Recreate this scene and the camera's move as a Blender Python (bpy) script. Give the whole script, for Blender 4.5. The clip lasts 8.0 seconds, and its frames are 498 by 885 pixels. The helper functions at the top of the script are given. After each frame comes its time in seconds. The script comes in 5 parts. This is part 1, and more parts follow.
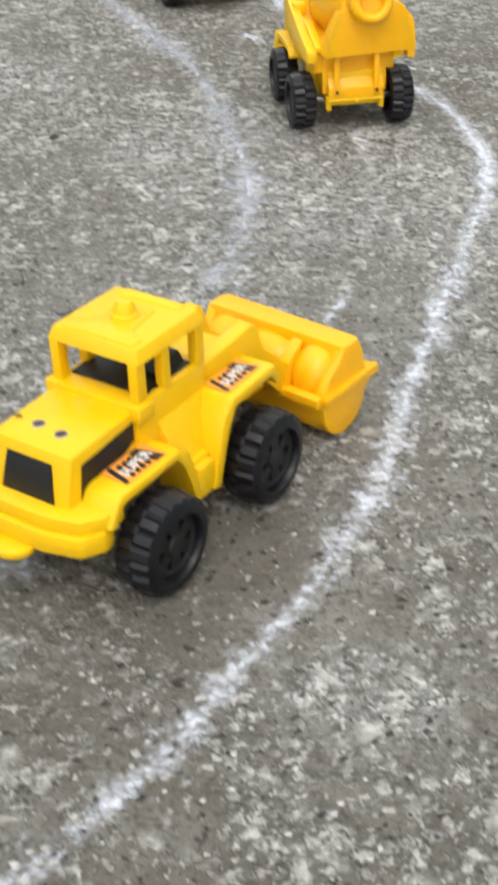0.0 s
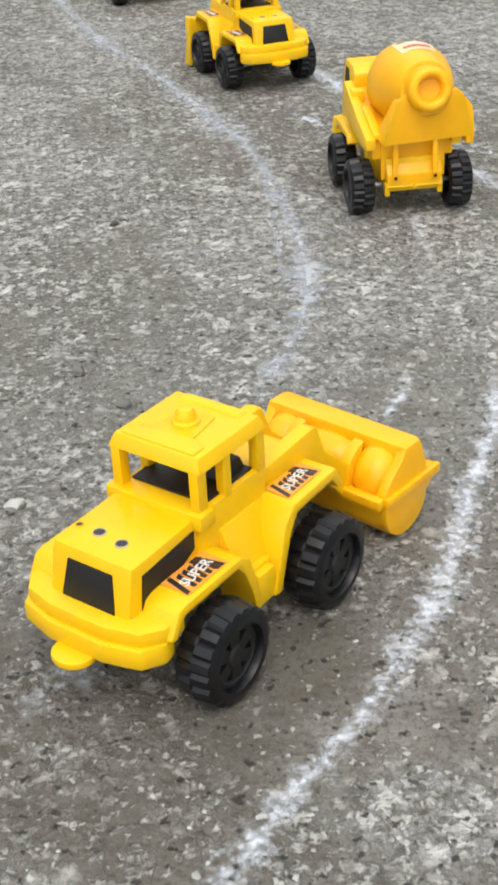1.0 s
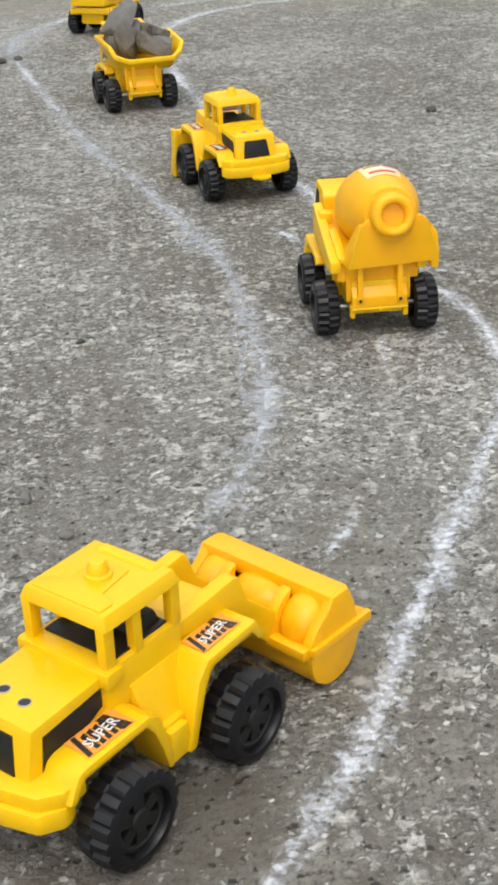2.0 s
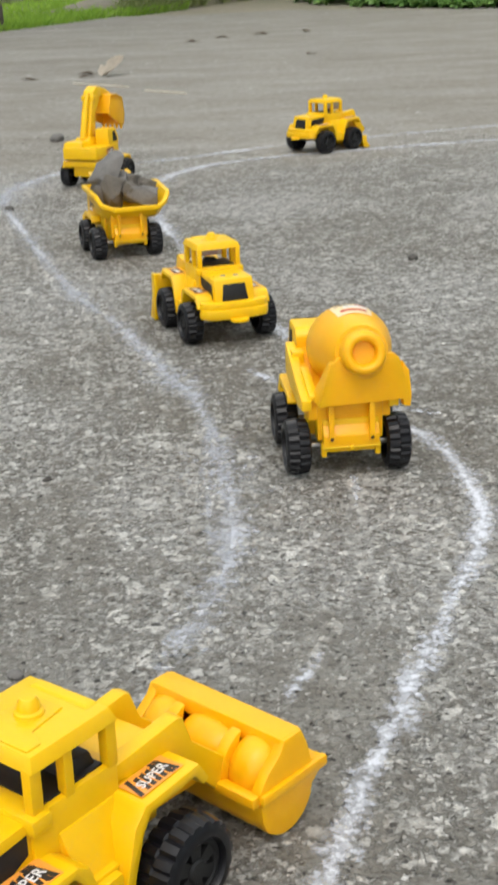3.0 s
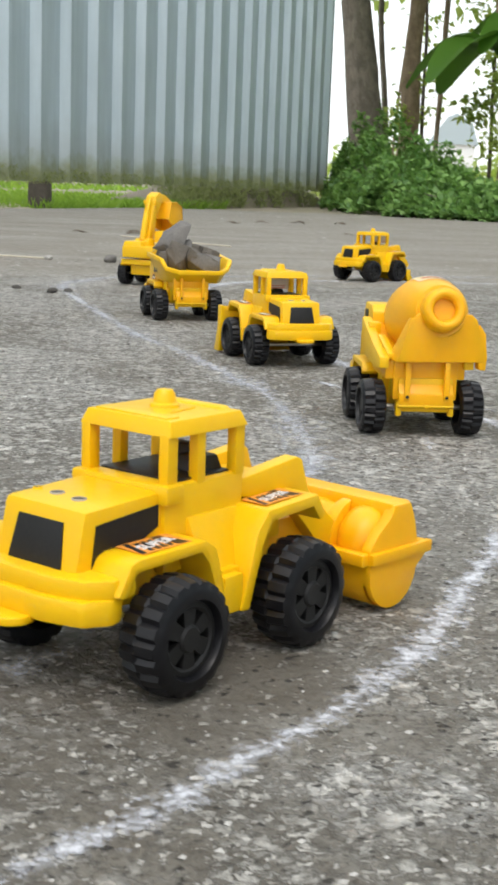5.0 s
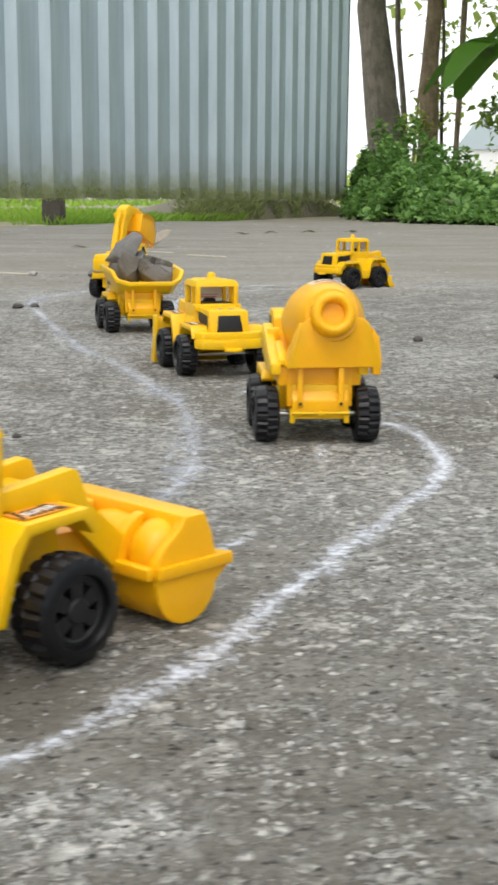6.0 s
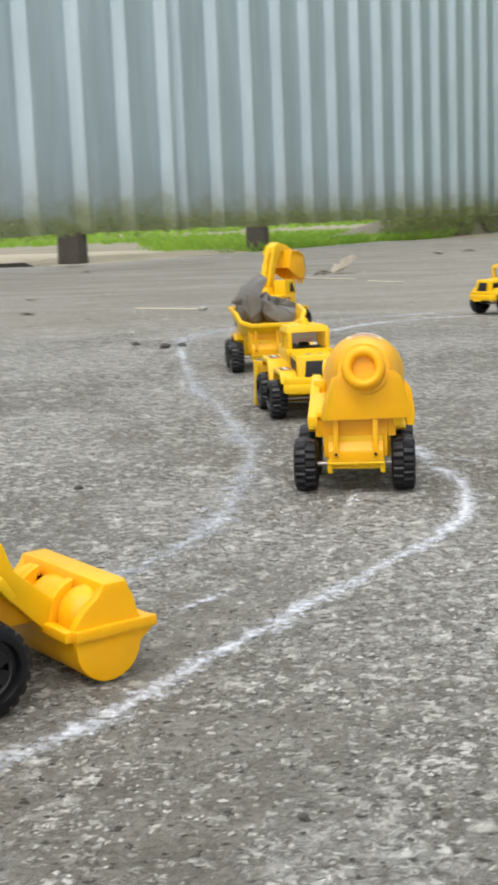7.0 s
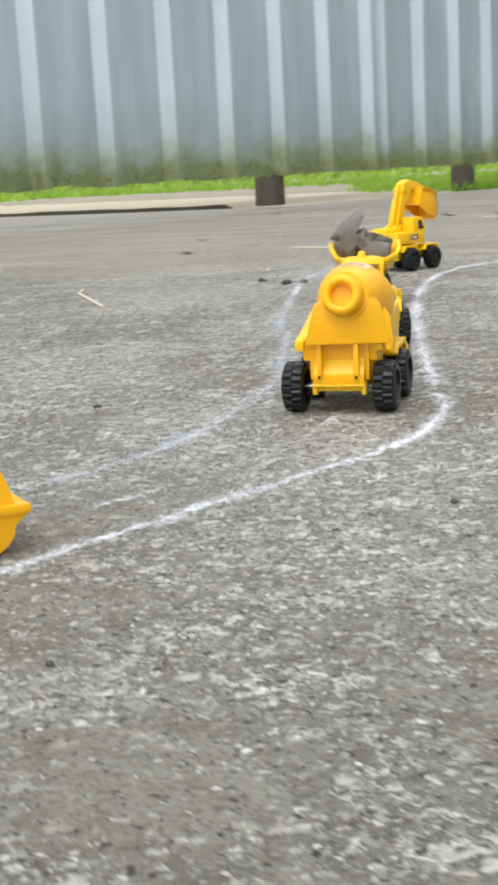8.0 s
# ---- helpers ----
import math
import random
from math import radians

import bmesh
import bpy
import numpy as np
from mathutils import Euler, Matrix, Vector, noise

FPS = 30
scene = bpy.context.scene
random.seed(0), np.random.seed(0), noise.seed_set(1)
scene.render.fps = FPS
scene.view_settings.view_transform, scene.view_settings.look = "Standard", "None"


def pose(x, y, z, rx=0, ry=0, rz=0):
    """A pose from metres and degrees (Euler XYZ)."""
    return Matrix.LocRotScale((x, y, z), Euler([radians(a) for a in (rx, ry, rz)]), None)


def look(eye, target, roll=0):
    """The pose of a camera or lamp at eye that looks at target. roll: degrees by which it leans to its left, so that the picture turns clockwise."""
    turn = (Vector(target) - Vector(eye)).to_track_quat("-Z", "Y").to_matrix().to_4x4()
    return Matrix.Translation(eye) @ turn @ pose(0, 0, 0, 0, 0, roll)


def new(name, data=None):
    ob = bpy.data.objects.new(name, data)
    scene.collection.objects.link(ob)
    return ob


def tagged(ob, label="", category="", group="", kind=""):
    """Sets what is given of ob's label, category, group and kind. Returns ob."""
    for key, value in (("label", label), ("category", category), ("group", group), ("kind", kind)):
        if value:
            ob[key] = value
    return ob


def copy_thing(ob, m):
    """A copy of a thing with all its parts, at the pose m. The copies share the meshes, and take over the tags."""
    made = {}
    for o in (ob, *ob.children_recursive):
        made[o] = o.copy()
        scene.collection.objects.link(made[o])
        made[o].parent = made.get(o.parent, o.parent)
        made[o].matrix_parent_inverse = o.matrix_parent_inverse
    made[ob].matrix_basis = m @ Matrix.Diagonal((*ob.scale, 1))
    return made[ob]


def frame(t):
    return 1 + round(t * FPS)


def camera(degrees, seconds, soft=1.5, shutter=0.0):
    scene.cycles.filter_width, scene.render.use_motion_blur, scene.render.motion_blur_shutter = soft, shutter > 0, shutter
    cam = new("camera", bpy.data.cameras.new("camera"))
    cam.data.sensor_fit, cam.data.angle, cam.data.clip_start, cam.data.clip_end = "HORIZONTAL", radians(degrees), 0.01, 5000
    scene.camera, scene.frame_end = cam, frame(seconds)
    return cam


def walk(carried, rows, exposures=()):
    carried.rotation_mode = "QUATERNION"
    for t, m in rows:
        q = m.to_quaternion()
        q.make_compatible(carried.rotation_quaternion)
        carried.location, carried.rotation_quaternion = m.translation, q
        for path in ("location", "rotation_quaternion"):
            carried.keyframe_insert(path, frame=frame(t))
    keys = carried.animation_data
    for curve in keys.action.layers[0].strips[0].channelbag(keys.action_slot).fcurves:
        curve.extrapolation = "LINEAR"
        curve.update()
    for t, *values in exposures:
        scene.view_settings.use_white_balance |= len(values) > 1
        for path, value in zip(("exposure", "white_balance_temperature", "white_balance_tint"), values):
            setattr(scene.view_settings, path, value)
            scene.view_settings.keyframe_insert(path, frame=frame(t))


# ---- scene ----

# ---- camera ----
PATH = [
    (0, (-0.1566, -0.6812, 0.2473), (-0.0399, 0.1511, -0.2946), -1.69),
    (0.5, (-0.1567, -0.6760, 0.2699), (-0.0735, 0.1725, -0.2527), -4.11),
    (1, (-0.1566, -0.6712, 0.2584), (-0.0768, 0.1893, -0.2448), -3.01),
    (1.5, (-0.1453, -0.6639, 0.2652), (-0.0643, 0.2125, -0.2095), -2.57),
    (1.7, (-0.1342, -0.6633, 0.2751), (-0.0613, 0.2200, -0.1881), -2.86),
    (2.8, (-0.1117, -0.6491, 0.2628), (-0.0400, 0.2745, -0.1137), -1.78),
    (3, (-0.1072, -0.6499, 0.2597), (-0.0282, 0.2862, -0.0830), -2.06),
    (3.5, (-0.1208, -0.6563, 0.2328), (-0.0257, 0.2906, -0.0743), -1.31),
    (4, (-0.1500, -0.6808, 0.1967), (-0.0441, 0.2831, -0.0476), 0.15),
    (4.1, (-0.1553, -0.6859, 0.1899), (-0.0490, 0.2777, -0.0554), 0.58),
    (4.2, (-0.1588, -0.6911, 0.1843), (-0.0490, 0.2718, -0.0619), 0.30),
    (5.3, (-0.1317, -0.6978, 0.1216), (-0.0612, 0.2839, -0.0554), 2.55),
    (5.4, (-0.1239, -0.6978, 0.1234), (-0.0492, 0.2831, -0.0560), 1.70),
    (5.5, (-0.1177, -0.6937, 0.1226), (-0.0343, 0.2861, -0.0591), 1.78),
    (6, (-0.0714, -0.6878, 0.1282), (-0.0202, 0.2942, -0.0536), 0.41),
    (6.5, (-0.0164, -0.6881, 0.1317), (0.0220, 0.2948, -0.0483), -0.77),
    (7, (0.0302, -0.7140, 0.1506), (-0.0897, 0.2647, -0.0159), -2.27),
    (7.1, (0.0421, -0.7162, 0.1527), (-0.0925, 0.2610, -0.0116), -2.44),
    (7.5, (0.1031, -0.7362, 0.1549), (-0.0960, 0.2253, -0.0344), -2.74),
    (8, (0.1718, -0.7384, 0.1407), (-0.1164, 0.1979, -0.0599), -3.12),
]
cam = camera(21.37, 8.0, soft=3.0, shutter=0.4)
EXPOSURES = [(0, 0.27), (0.5, 0.27), (1.5, 0.2), (3, 0.11), (4, 0.1), (5.5, 0.14), (6.5, 0.13), (7, 0.19), (7.5, 0.27), (8, 0.37)]
walk(cam, [(t, look(eye, target, roll)) for t, eye, target, roll in PATH], EXPOSURES)

# ---- light: a bright overcast day; an even cloud layer over a hazy sky, and a veiled sun ----
SUN_UP, SUN_ROUND = 62, 189
world = bpy.data.worlds.new("world")
scene.world = world
world.use_nodes = True
sky_nodes, sky_links = world.node_tree.nodes, world.node_tree.links
sky = sky_nodes.new("ShaderNodeTexSky")
sky.sky_type = "NISHITA"
sky.sun_disc = False
sky.sun_elevation = radians(SUN_UP)
sky.sun_rotation = radians(SUN_ROUND)
sky.air_density, sky.dust_density, sky.ozone_density = 1.0, 5.0, 1.0
hazy = sky_nodes["Background"]
hazy.inputs["Strength"].default_value = 0.05
sky_links.new(sky.outputs[0], hazy.inputs["Color"])
clouds = sky_nodes.new("ShaderNodeBackground")
clouds.inputs["Color"].default_value = (0.95, 0.98, 0.985, 1)
clouds.inputs["Strength"].default_value = 1.16
both = sky_nodes.new("ShaderNodeAddShader")
sky_links.new(hazy.outputs[0], both.inputs[0])
sky_links.new(clouds.outputs[0], both.inputs[1])
sky_links.new(both.outputs[0], sky_nodes["World Output"].inputs["Surface"])
sun = new("sun", bpy.data.lights.new("sun", "SUN"))
sun.data.energy, sun.data.angle, sun.data.color = 0.95, radians(35), (1.0, 0.98, 0.95)
a, e = radians(SUN_ROUND), radians(SUN_UP)
way = Vector((math.sin(a) * math.cos(e), math.cos(a) * math.cos(e), math.sin(e)))
sun.matrix_world = look(way * 50, (0, 0, 0))


# ---- materials ----
class Nodes:
    """A node material under way: n() adds a node, wires its inputs and returns its first output."""

    def __init__(self, name):
        self.mat = bpy.data.materials.new(name)
        self.mat.use_nodes = True
        self.tree = self.mat.node_tree
        self.bsdf = self.tree.nodes["Principled BSDF"]

    def n(self, kind, out=0, set=None, **wires):
        node = self.tree.nodes.new("ShaderNode" + kind)
        for key, value in (set or {}).items():
            if key == "blend":
                node.blend_type = value
            elif key == "op":
                node.operation = value
            elif key == "type":
                node.data_type = value
            elif key == "feature":
                node.feature = value
            elif key == "clamp":
                node.use_clamp = value
            elif key == "bands":
                node.wave_type, node.bands_direction = "BANDS", value
        for key, value in wires.items():
            self.wire(node, key.replace("_", " "), value)
        return node.outputs[out]

    def wire(self, node, key, value):
        spot = node.inputs[int(key[1:])] if key[0] == "i" and key[1:].isdigit() else node.inputs[key]
        if isinstance(value, bpy.types.NodeSocket):
            self.tree.links.new(value, spot)
        else:
            spot.default_value = value

    def ramp(self, fac, *stops):
        node = self.tree.nodes.new("ShaderNodeValToRGB")
        el = node.color_ramp.elements
        while len(el) < len(stops):
            el.new(0.5)
        for e, (p, c) in zip(el, stops):
            e.position = p
            e.color = (c, c, c, 1) if isinstance(c, (int, float)) else (*c, 1)
        self.tree.links.new(fac, node.inputs[0])
        return node.outputs[0]

    def noise(self, where, scale, detail=4, rough=0.55):
        return self.n("TexNoise", Vector=where, Scale=scale, Detail=detail, Roughness=rough)

    def mix(self, fac, a, b, blend="MIX"):
        node = self.tree.nodes.new("ShaderNodeMix")
        node.data_type, node.blend_type = "RGBA", blend
        for spot, value in ((node.inputs[0], fac), (node.inputs[6], a), (node.inputs[7], b)):
            if isinstance(value, bpy.types.NodeSocket):
                self.tree.links.new(value, spot)
            else:
                spot.default_value = (*value, 1) if isinstance(value, tuple) else value
        return node.outputs[2]

    def math(self, op, a, b=0.0, c=0.0):
        return self.n("Math", set={"op": op}, i0=a, i1=b, i2=c)

    def bump(self, height, strength, distance):
        self.wire(self.bsdf, "Normal", self.n("Bump", Height=height, Strength=strength, Distance=distance))

    def put(self, color=None, rough=None, **more):
        if color is not None:
            self.wire(self.bsdf, "Base Color", (*color, 1) if isinstance(color, tuple) else color)
        if rough is not None:
            self.wire(self.bsdf, "Roughness", rough)
        for key, value in more.items():
            self.wire(self.bsdf, key.replace("_", " "), value)
        return self.mat

    def here(self):
        return self.n("TexCoord", out=3)


def plastic(name, color, rough, dust=(0.45, 0.38, 0.28), amount=0.12, glow=0.0):
    m = Nodes(name)
    p = m.here()
    tone = m.noise(p, 60, 3)
    base = m.mix(m.ramp(tone, (0.35, 0.0), (0.75, 0.5)), color, tuple(c * 0.86 for c in color))
    dirt = m.noise(p, 900, 5, 0.7)
    patch = m.noise(p, 130, 3)
    fac = m.math("MULTIPLY", m.ramp(dirt, (0.5, 0.0), (0.72, 1.0)), m.ramp(patch, (0.42, 0.0), (0.7, amount * 3)))
    color_out = m.mix(fac, base, dust)
    m.wire(m.bsdf, "Specular IOR Level", 0.36)
    r = m.math("ADD", m.math("MULTIPLY", patch, 0.18), rough)
    m.bump(m.noise(p, 700, 4, 0.6), 0.12, 0.0004)
    if glow:
        m.wire(m.bsdf, "Subsurface Weight", glow)
        m.wire(m.bsdf, "Subsurface Radius", (1.0, 0.65, 0.25))
        m.wire(m.bsdf, "Subsurface Scale", 0.0035)
    return m.put(color_out, r)


YELLOW = plastic("yellow_plastic", (0.84, 0.497, 0.002), 0.27, amount=0.05, glow=0.15)
AMBER = plastic("amber_plastic", (0.9, 0.442, 0.002), 0.25, amount=0.05, glow=0.25)
# amber with the light that comes through the drum wall painted in
LIT_AMBER = plastic("lit_through_amber_plastic", (0.93, 0.44, 0.001), 0.3, amount=0.04, glow=0.35)
BLACK = plastic("black_plastic", (0.004, 0.004, 0.0055), 0.27, (0.12, 0.11, 0.1), 0.03)
PIT = plastic("dark_inner_plastic", (0.009, 0.009, 0.009), 0.4, (0.2, 0.17, 0.14), 0.03)


def plain(name, color, rough=0.5, metal=0.0, spread=0.2, scale=300):
    m = Nodes(name)
    t = m.noise(m.here(), scale, 4)
    m.bump(t, 0.15, 0.0005)
    return m.put(m.mix(t, tuple(c * (1 - spread) for c in color), tuple(min(1, c * (1 + spread)) for c in color)), rough, Metallic=metal)


STICK_ORANGE = plain("orange_sticker", (0.85, 0.33, 0.05), 0.35)
STICK_WHITE = plain("white_sticker_print", (0.8, 0.78, 0.76), 0.4, spread=0.06)
LABEL = plain("faded_cream_label", (0.85, 0.66, 0.36), 0.35, spread=0.08)
STICK_BLACK = plain("black_sticker_print", (0.02, 0.018, 0.018), 0.4)
STICK_RED = plain("red_sticker_print", (0.5, 0.06, 0.03), 0.4)
WORN_RING = plain("worn_grey_rim", (0.4, 0.36, 0.3), 0.5)
STEEL = plain("steel_pin", (0.55, 0.54, 0.52), 0.35, 1.0)


def concrete():
    m = Nodes("worn_concrete")
    p = m.here()

    def spot(cx, cy, rx, ry):
        """Distance from a place on the yard, in its own radii."""
        off = m.n("VectorMath", set={"op": "MULTIPLY"}, i0=m.n("VectorMath", set={"op": "SUBTRACT"}, i0=p, i1=(cx, cy, 0)), i1=(1 / rx, 1 / ry, 0))
        return m.n("VectorMath", out=1, set={"op": "LENGTH"}, i0=off)

    # cement skin: grey and brown areas
    base = m.mix(m.ramp(m.noise(p, 1.3, 4), (0.38, 0.0), (0.62, 1.0)), (0.235, 0.216, 0.18), (0.295, 0.284, 0.25))
    base = m.mix(m.ramp(m.noise(p, 7, 4, 0.6), (0.45, 0.0), (0.66, 0.8)), base, (0.17, 0.15, 0.115))
    # trodden, smoother ground further out
    y = m.n("SeparateXYZ", out=1, Vector=p)
    smooth_far = m.ramp(m.math("ADD", m.math("MULTIPLY", y, 0.25), m.math("MULTIPLY", m.noise(p, 2.2, 4), 0.35)), (0.42, 0.0), (0.52, 1.0))
    base = m.mix(m.math("MULTIPLY", smooth_far, 0.7), base, (0.225, 0.206, 0.172))
    streaks = m.noise(m.n("Mapping", Vector=p, Scale=(0.6, 2.2, 1)), 2.6, 5, 0.65)
    base = m.mix(m.math("MULTIPLY", m.ramp(streaks, (0.5, 0.0), (0.66, 0.55)), smooth_far), base, (0.34, 0.325, 0.295))
    base = m.mix(m.math("MULTIPLY", m.ramp(streaks, (0.34, 0.6), (0.47, 0.0)), smooth_far), base, (0.15, 0.132, 0.105))
    near = m.math("SUBTRACT", 1.0, m.math("MULTIPLY", smooth_far, 0.8))
    fine = m.noise(p, 420, 6, 0.7)
    mid = m.noise(p, 70, 5, 0.62)
    base = m.mix(m.ramp(mid, (0.36, 0.55), (0.58, 0.0)), base, (0.115, 0.097, 0.073))
    base = m.mix(m.math("MULTIPLY", m.ramp(fine, (0.34, 0.9), (0.52, 0.0)), near), base, (0.06, 0.051, 0.04))
    # brown ground under the first toy, with the toy's shade painted darker
    toy_shade = m.ramp(m.math("ADD", spot(-0.185, -0.36, 0.17, 0.16), m.math("MULTIPLY", m.noise(p, 12, 5, 0.65), 0.9)), (0.8, 1.0), (1.5, 0.0))
    base = m.mix(m.math("MULTIPLY", toy_shade, 0.6), base, (0.105, 0.088, 0.062))
    # lime-washed worn patches
    patches = m.ramp(m.noise(p, 3.4, 5, 0.6), (0.46, 0.0), (0.62, 1.0))
    warp = m.math("MULTIPLY", m.math("SUBTRACT", m.noise(p, 14, 4, 0.65), 0.5), 1.4)
    for place in ((0.165, 0.39, 0.09, 0.13), (0.04, 0.83, 0.13, 0.11), (-0.17, 0.45, 0.08, 0.16), (-0.35, 0.75, 0.16, 0.25), (0.12, -0.31, 0.1, 0.05), (0.02, -0.42, 0.05, 0.025), (0.22, -0.18, 0.06, 0.06), (-0.02, -0.11, 0.06, 0.05), (-0.25, 1.05, 0.1, 0.16), (0.33, 0.75, 0.12, 0.12), (-0.1, -0.02, 0.05, 0.1), (0.05, -0.265, 0.07, 0.035), (-0.09, -0.43, 0.032, 0.02), (0.12, 0.3, 0.05, 0.06), (-0.25, 0.28, 0.08, 0.09)):
        patches = m.math("MAXIMUM", patches, m.ramp(m.math("ADD", spot(*place), warp), (0.5, 1.0), (1.15, 0.0)))
    # pale aggregate worn free of the cement, gathered in patches
    # the strip along the drawn road is worn most
    strip = m.ramp(m.math("ADD", m.math("MULTIPLY", m.math("ADD", y, 0.45), 0.7), m.math("MULTIPLY", m.noise(p, 5, 4), 0.2)), (0.12, 0.0), (0.42, 1.0))
    worn = m.math("MAXIMUM", m.math("ADD", m.ramp(m.noise(p, 11, 5, 0.7), (0.44, 0.0), (0.62, 0.85)), m.math("MULTIPLY", strip, 0.22)), m.math("MULTIPLY", patches, m.math("ADD", 0.75, m.math("MULTIPLY", strip, 0.25))))
    worn = m.math("MINIMUM", worn, 1.0)
    worn = m.math("MULTIPLY", worn, m.math("SUBTRACT", 1.0, m.math("MULTIPLY", toy_shade, 0.5)))
    worn = m.math("MULTIPLY", worn, near)
    base = m.mix(m.math("MULTIPLY", worn, m.ramp(m.noise(p, 160, 4, 0.65), (0.4, 0.85), (0.62, 0.15))), base, (0.095, 0.082, 0.062))
    shake = m.n("VectorMath", set={"op": "SCALE"}, i0=m.n("TexNoise", out=1, Vector=p, Scale=300.0, Detail=6.0), Scale=0.0068)
    crooked = m.n("VectorMath", set={"op": "ADD"}, i0=p, i1=shake)

    def grains(scale, few, many, big):
        """Separate chips of uneven size, more of them where the surface is worn."""
        gap = m.n("TexVoronoi", Vector=crooked, Scale=scale)
        cell = gap.node.outputs[1]
        chance = m.math("ADD", few, m.math("MULTIPLY", worn, many))
        keep = m.ramp(m.math("SUBTRACT", chance, m.n("SeparateColor", out=0, Color=cell)), (0.0, 0.0), (0.06, 1.0))
        size = m.math("ADD", gap, m.math("MULTIPLY", m.n("SeparateColor", out=1, Color=cell), 0.28))
        size = m.math("ADD", size, m.math("MULTIPLY", m.math("SUBTRACT", fine, 0.5), 0.9))
        shade = m.math("ADD", 0.42, m.math("MULTIPLY", m.n("SeparateColor", out=2, Color=cell), 0.55))
        return m.math("MULTIPLY", m.math("MULTIPLY", m.ramp(size, (big - 0.34, 1.0), (big, 0.0)), keep), shade)

    chips_of = m.math("MAXIMUM", m.math("MAXIMUM", grains(430.0, 0.12, 0.6, 0.74), grains(250.0, 0.05, 0.5, 0.7)), grains(120.0, 0.02, 0.26, 0.64))
    chips_of = m.math("MAXIMUM", chips_of, m.math("MULTIPLY", grains(165.0, 0.02, 0.42, 0.66), strip))
    pale = m.math("MULTIPLY", chips_of, m.math("ADD", 0.12, m.math("MULTIPLY", near, 0.88)))
    tone = m.mix(m.noise(p, 90, 3), (0.5, 0.47, 0.41), (0.86, 0.835, 0.775))
    color = m.mix(pale, base, tone)
    # merged crusts of pale aggregate
    crust = m.math("ADD", m.math("MULTIPLY", m.noise(crooked, 90, 5, 0.7), 0.45), m.math("MULTIPLY", m.noise(crooked, 230, 4, 0.65), 0.55))
    crust = m.math("MULTIPLY", m.ramp(crust, (0.5, 0.0), (0.56, 0.9)), m.ramp(worn, (0.05, 0.0), (0.8, 1.0)))
    color = m.mix(crust, color, m.mix(m.ramp(fine, (0.4, 0.0), (0.6, 1.0)), (0.5, 0.48, 0.425), (0.85, 0.83, 0.775)))
    # thin lime dust left on the skin
    lime = m.math("MULTIPLY", patches, m.ramp(m.noise(p, 190, 6, 0.75), (0.45, 0.0), (0.6, 0.5)))
    color = m.mix(m.math("MULTIPLY", lime, near), color, (0.64, 0.635, 0.61))
    pits = m.ramp(m.noise(p, 210, 2, 0.5), (0.3, 1.0), (0.36, 0.0))
    color = m.mix(m.math("MULTIPLY", m.math("MULTIPLY", pits, 0.85), near), color, (0.035, 0.03, 0.024))
    height = m.math("ADD", m.math("MULTIPLY", fine, 0.5), m.math("ADD", m.math("MULTIPLY", m.math("MAXIMUM", pale, crust), 0.9), m.math("MULTIPLY", mid, 1.1)))
    m.bump(m.math("MULTIPLY", m.math("SUBTRACT", height, m.math("MULTIPLY", pits, 0.6)), near), 0.9, 0.006)
    return m.put(color, m.math("ADD", m.math("MULTIPLY", fine, 0.25), 0.62))


CONCRETE = concrete()


def chalk_material():
    m = Nodes("white_chalk")
    p = m.here()
    uv = m.n("SeparateXYZ", out=1, Vector=m.n("TexCoord", out=2))
    strength = m.n("SeparateXYZ", out=0, Vector=m.n("TexCoord", out=2))
    edge = m.math("SUBTRACT", 1.0, m.math("ABSOLUTE", m.math("SUBTRACT", m.math("MULTIPLY", uv, 2.0), 1.0)))
    grit = m.noise(p, 330, 5, 0.7)
    clump = m.noise(p, 95, 4, 0.6)
    level = m.math("ADD", m.math("MULTIPLY", grit, 2.6), m.math("ADD", m.math("MULTIPLY", clump, 1.7), m.math("ADD", m.math("MULTIPLY", edge, 0.95), m.math("SUBTRACT", strength, 3.28))))
    cover = m.ramp(level, (0.0, 0.0), (0.9, 0.78))
    m.bump(grit, 0.5, 0.0012)
    return m.put(m.mix(grit, (0.55, 0.57, 0.62), (0.82, 0.845, 0.9)), 0.95, Alpha=cover)


CHALK = chalk_material()


def sheet_metal():
    m = Nodes("galvanised_sheet")
    p = m.here()
    x = m.n("SeparateXYZ", out=2, Vector=p)
    tall = m.n("Mapping", Vector=p, Scale=(1, 1, 0.12))
    streak = m.noise(tall, 14, 5, 0.6)
    spangle = m.n("TexVoronoi", out=1, Vector=p, Scale=60.0)
    color = m.mix(m.ramp(streak, (0.35, 0.0), (0.7, 1.0)), (0.47, 0.555, 0.59), (0.58, 0.67, 0.71))
    color = m.mix(m.math("MULTIPLY", m.n("SeparateColor", out=0, Color=spangle), 0.1), color, (0.46, 0.53, 0.54))
    ragged = m.math("ADD", x, m.math("MULTIPLY", m.math("SUBTRACT", m.noise(p, 7, 5, 0.65), 0.5), 0.22))
    grime = m.ramp(ragged, (0.2, 0.35), (0.42, 0.0))
    color = m.mix(grime, color, (0.26, 0.25, 0.19))
    moss = m.ramp(ragged, (0.165, 1.0), (0.265, 0.0))
    color = m.mix(m.math("MULTIPLY", moss, 0.92), color, m.mix(m.noise(p, 40, 4), (0.13, 0.15, 0.055), (0.25, 0.28, 0.13)))
    m.bump(streak, 0.08, 0.004)
    return m.put(color, m.math("ADD", m.math("MULTIPLY", streak, 0.2), 0.42), Metallic=m.math("MULTIPLY", m.math("SUBTRACT", 1.0, moss), 0.62))


SHEET = sheet_metal()


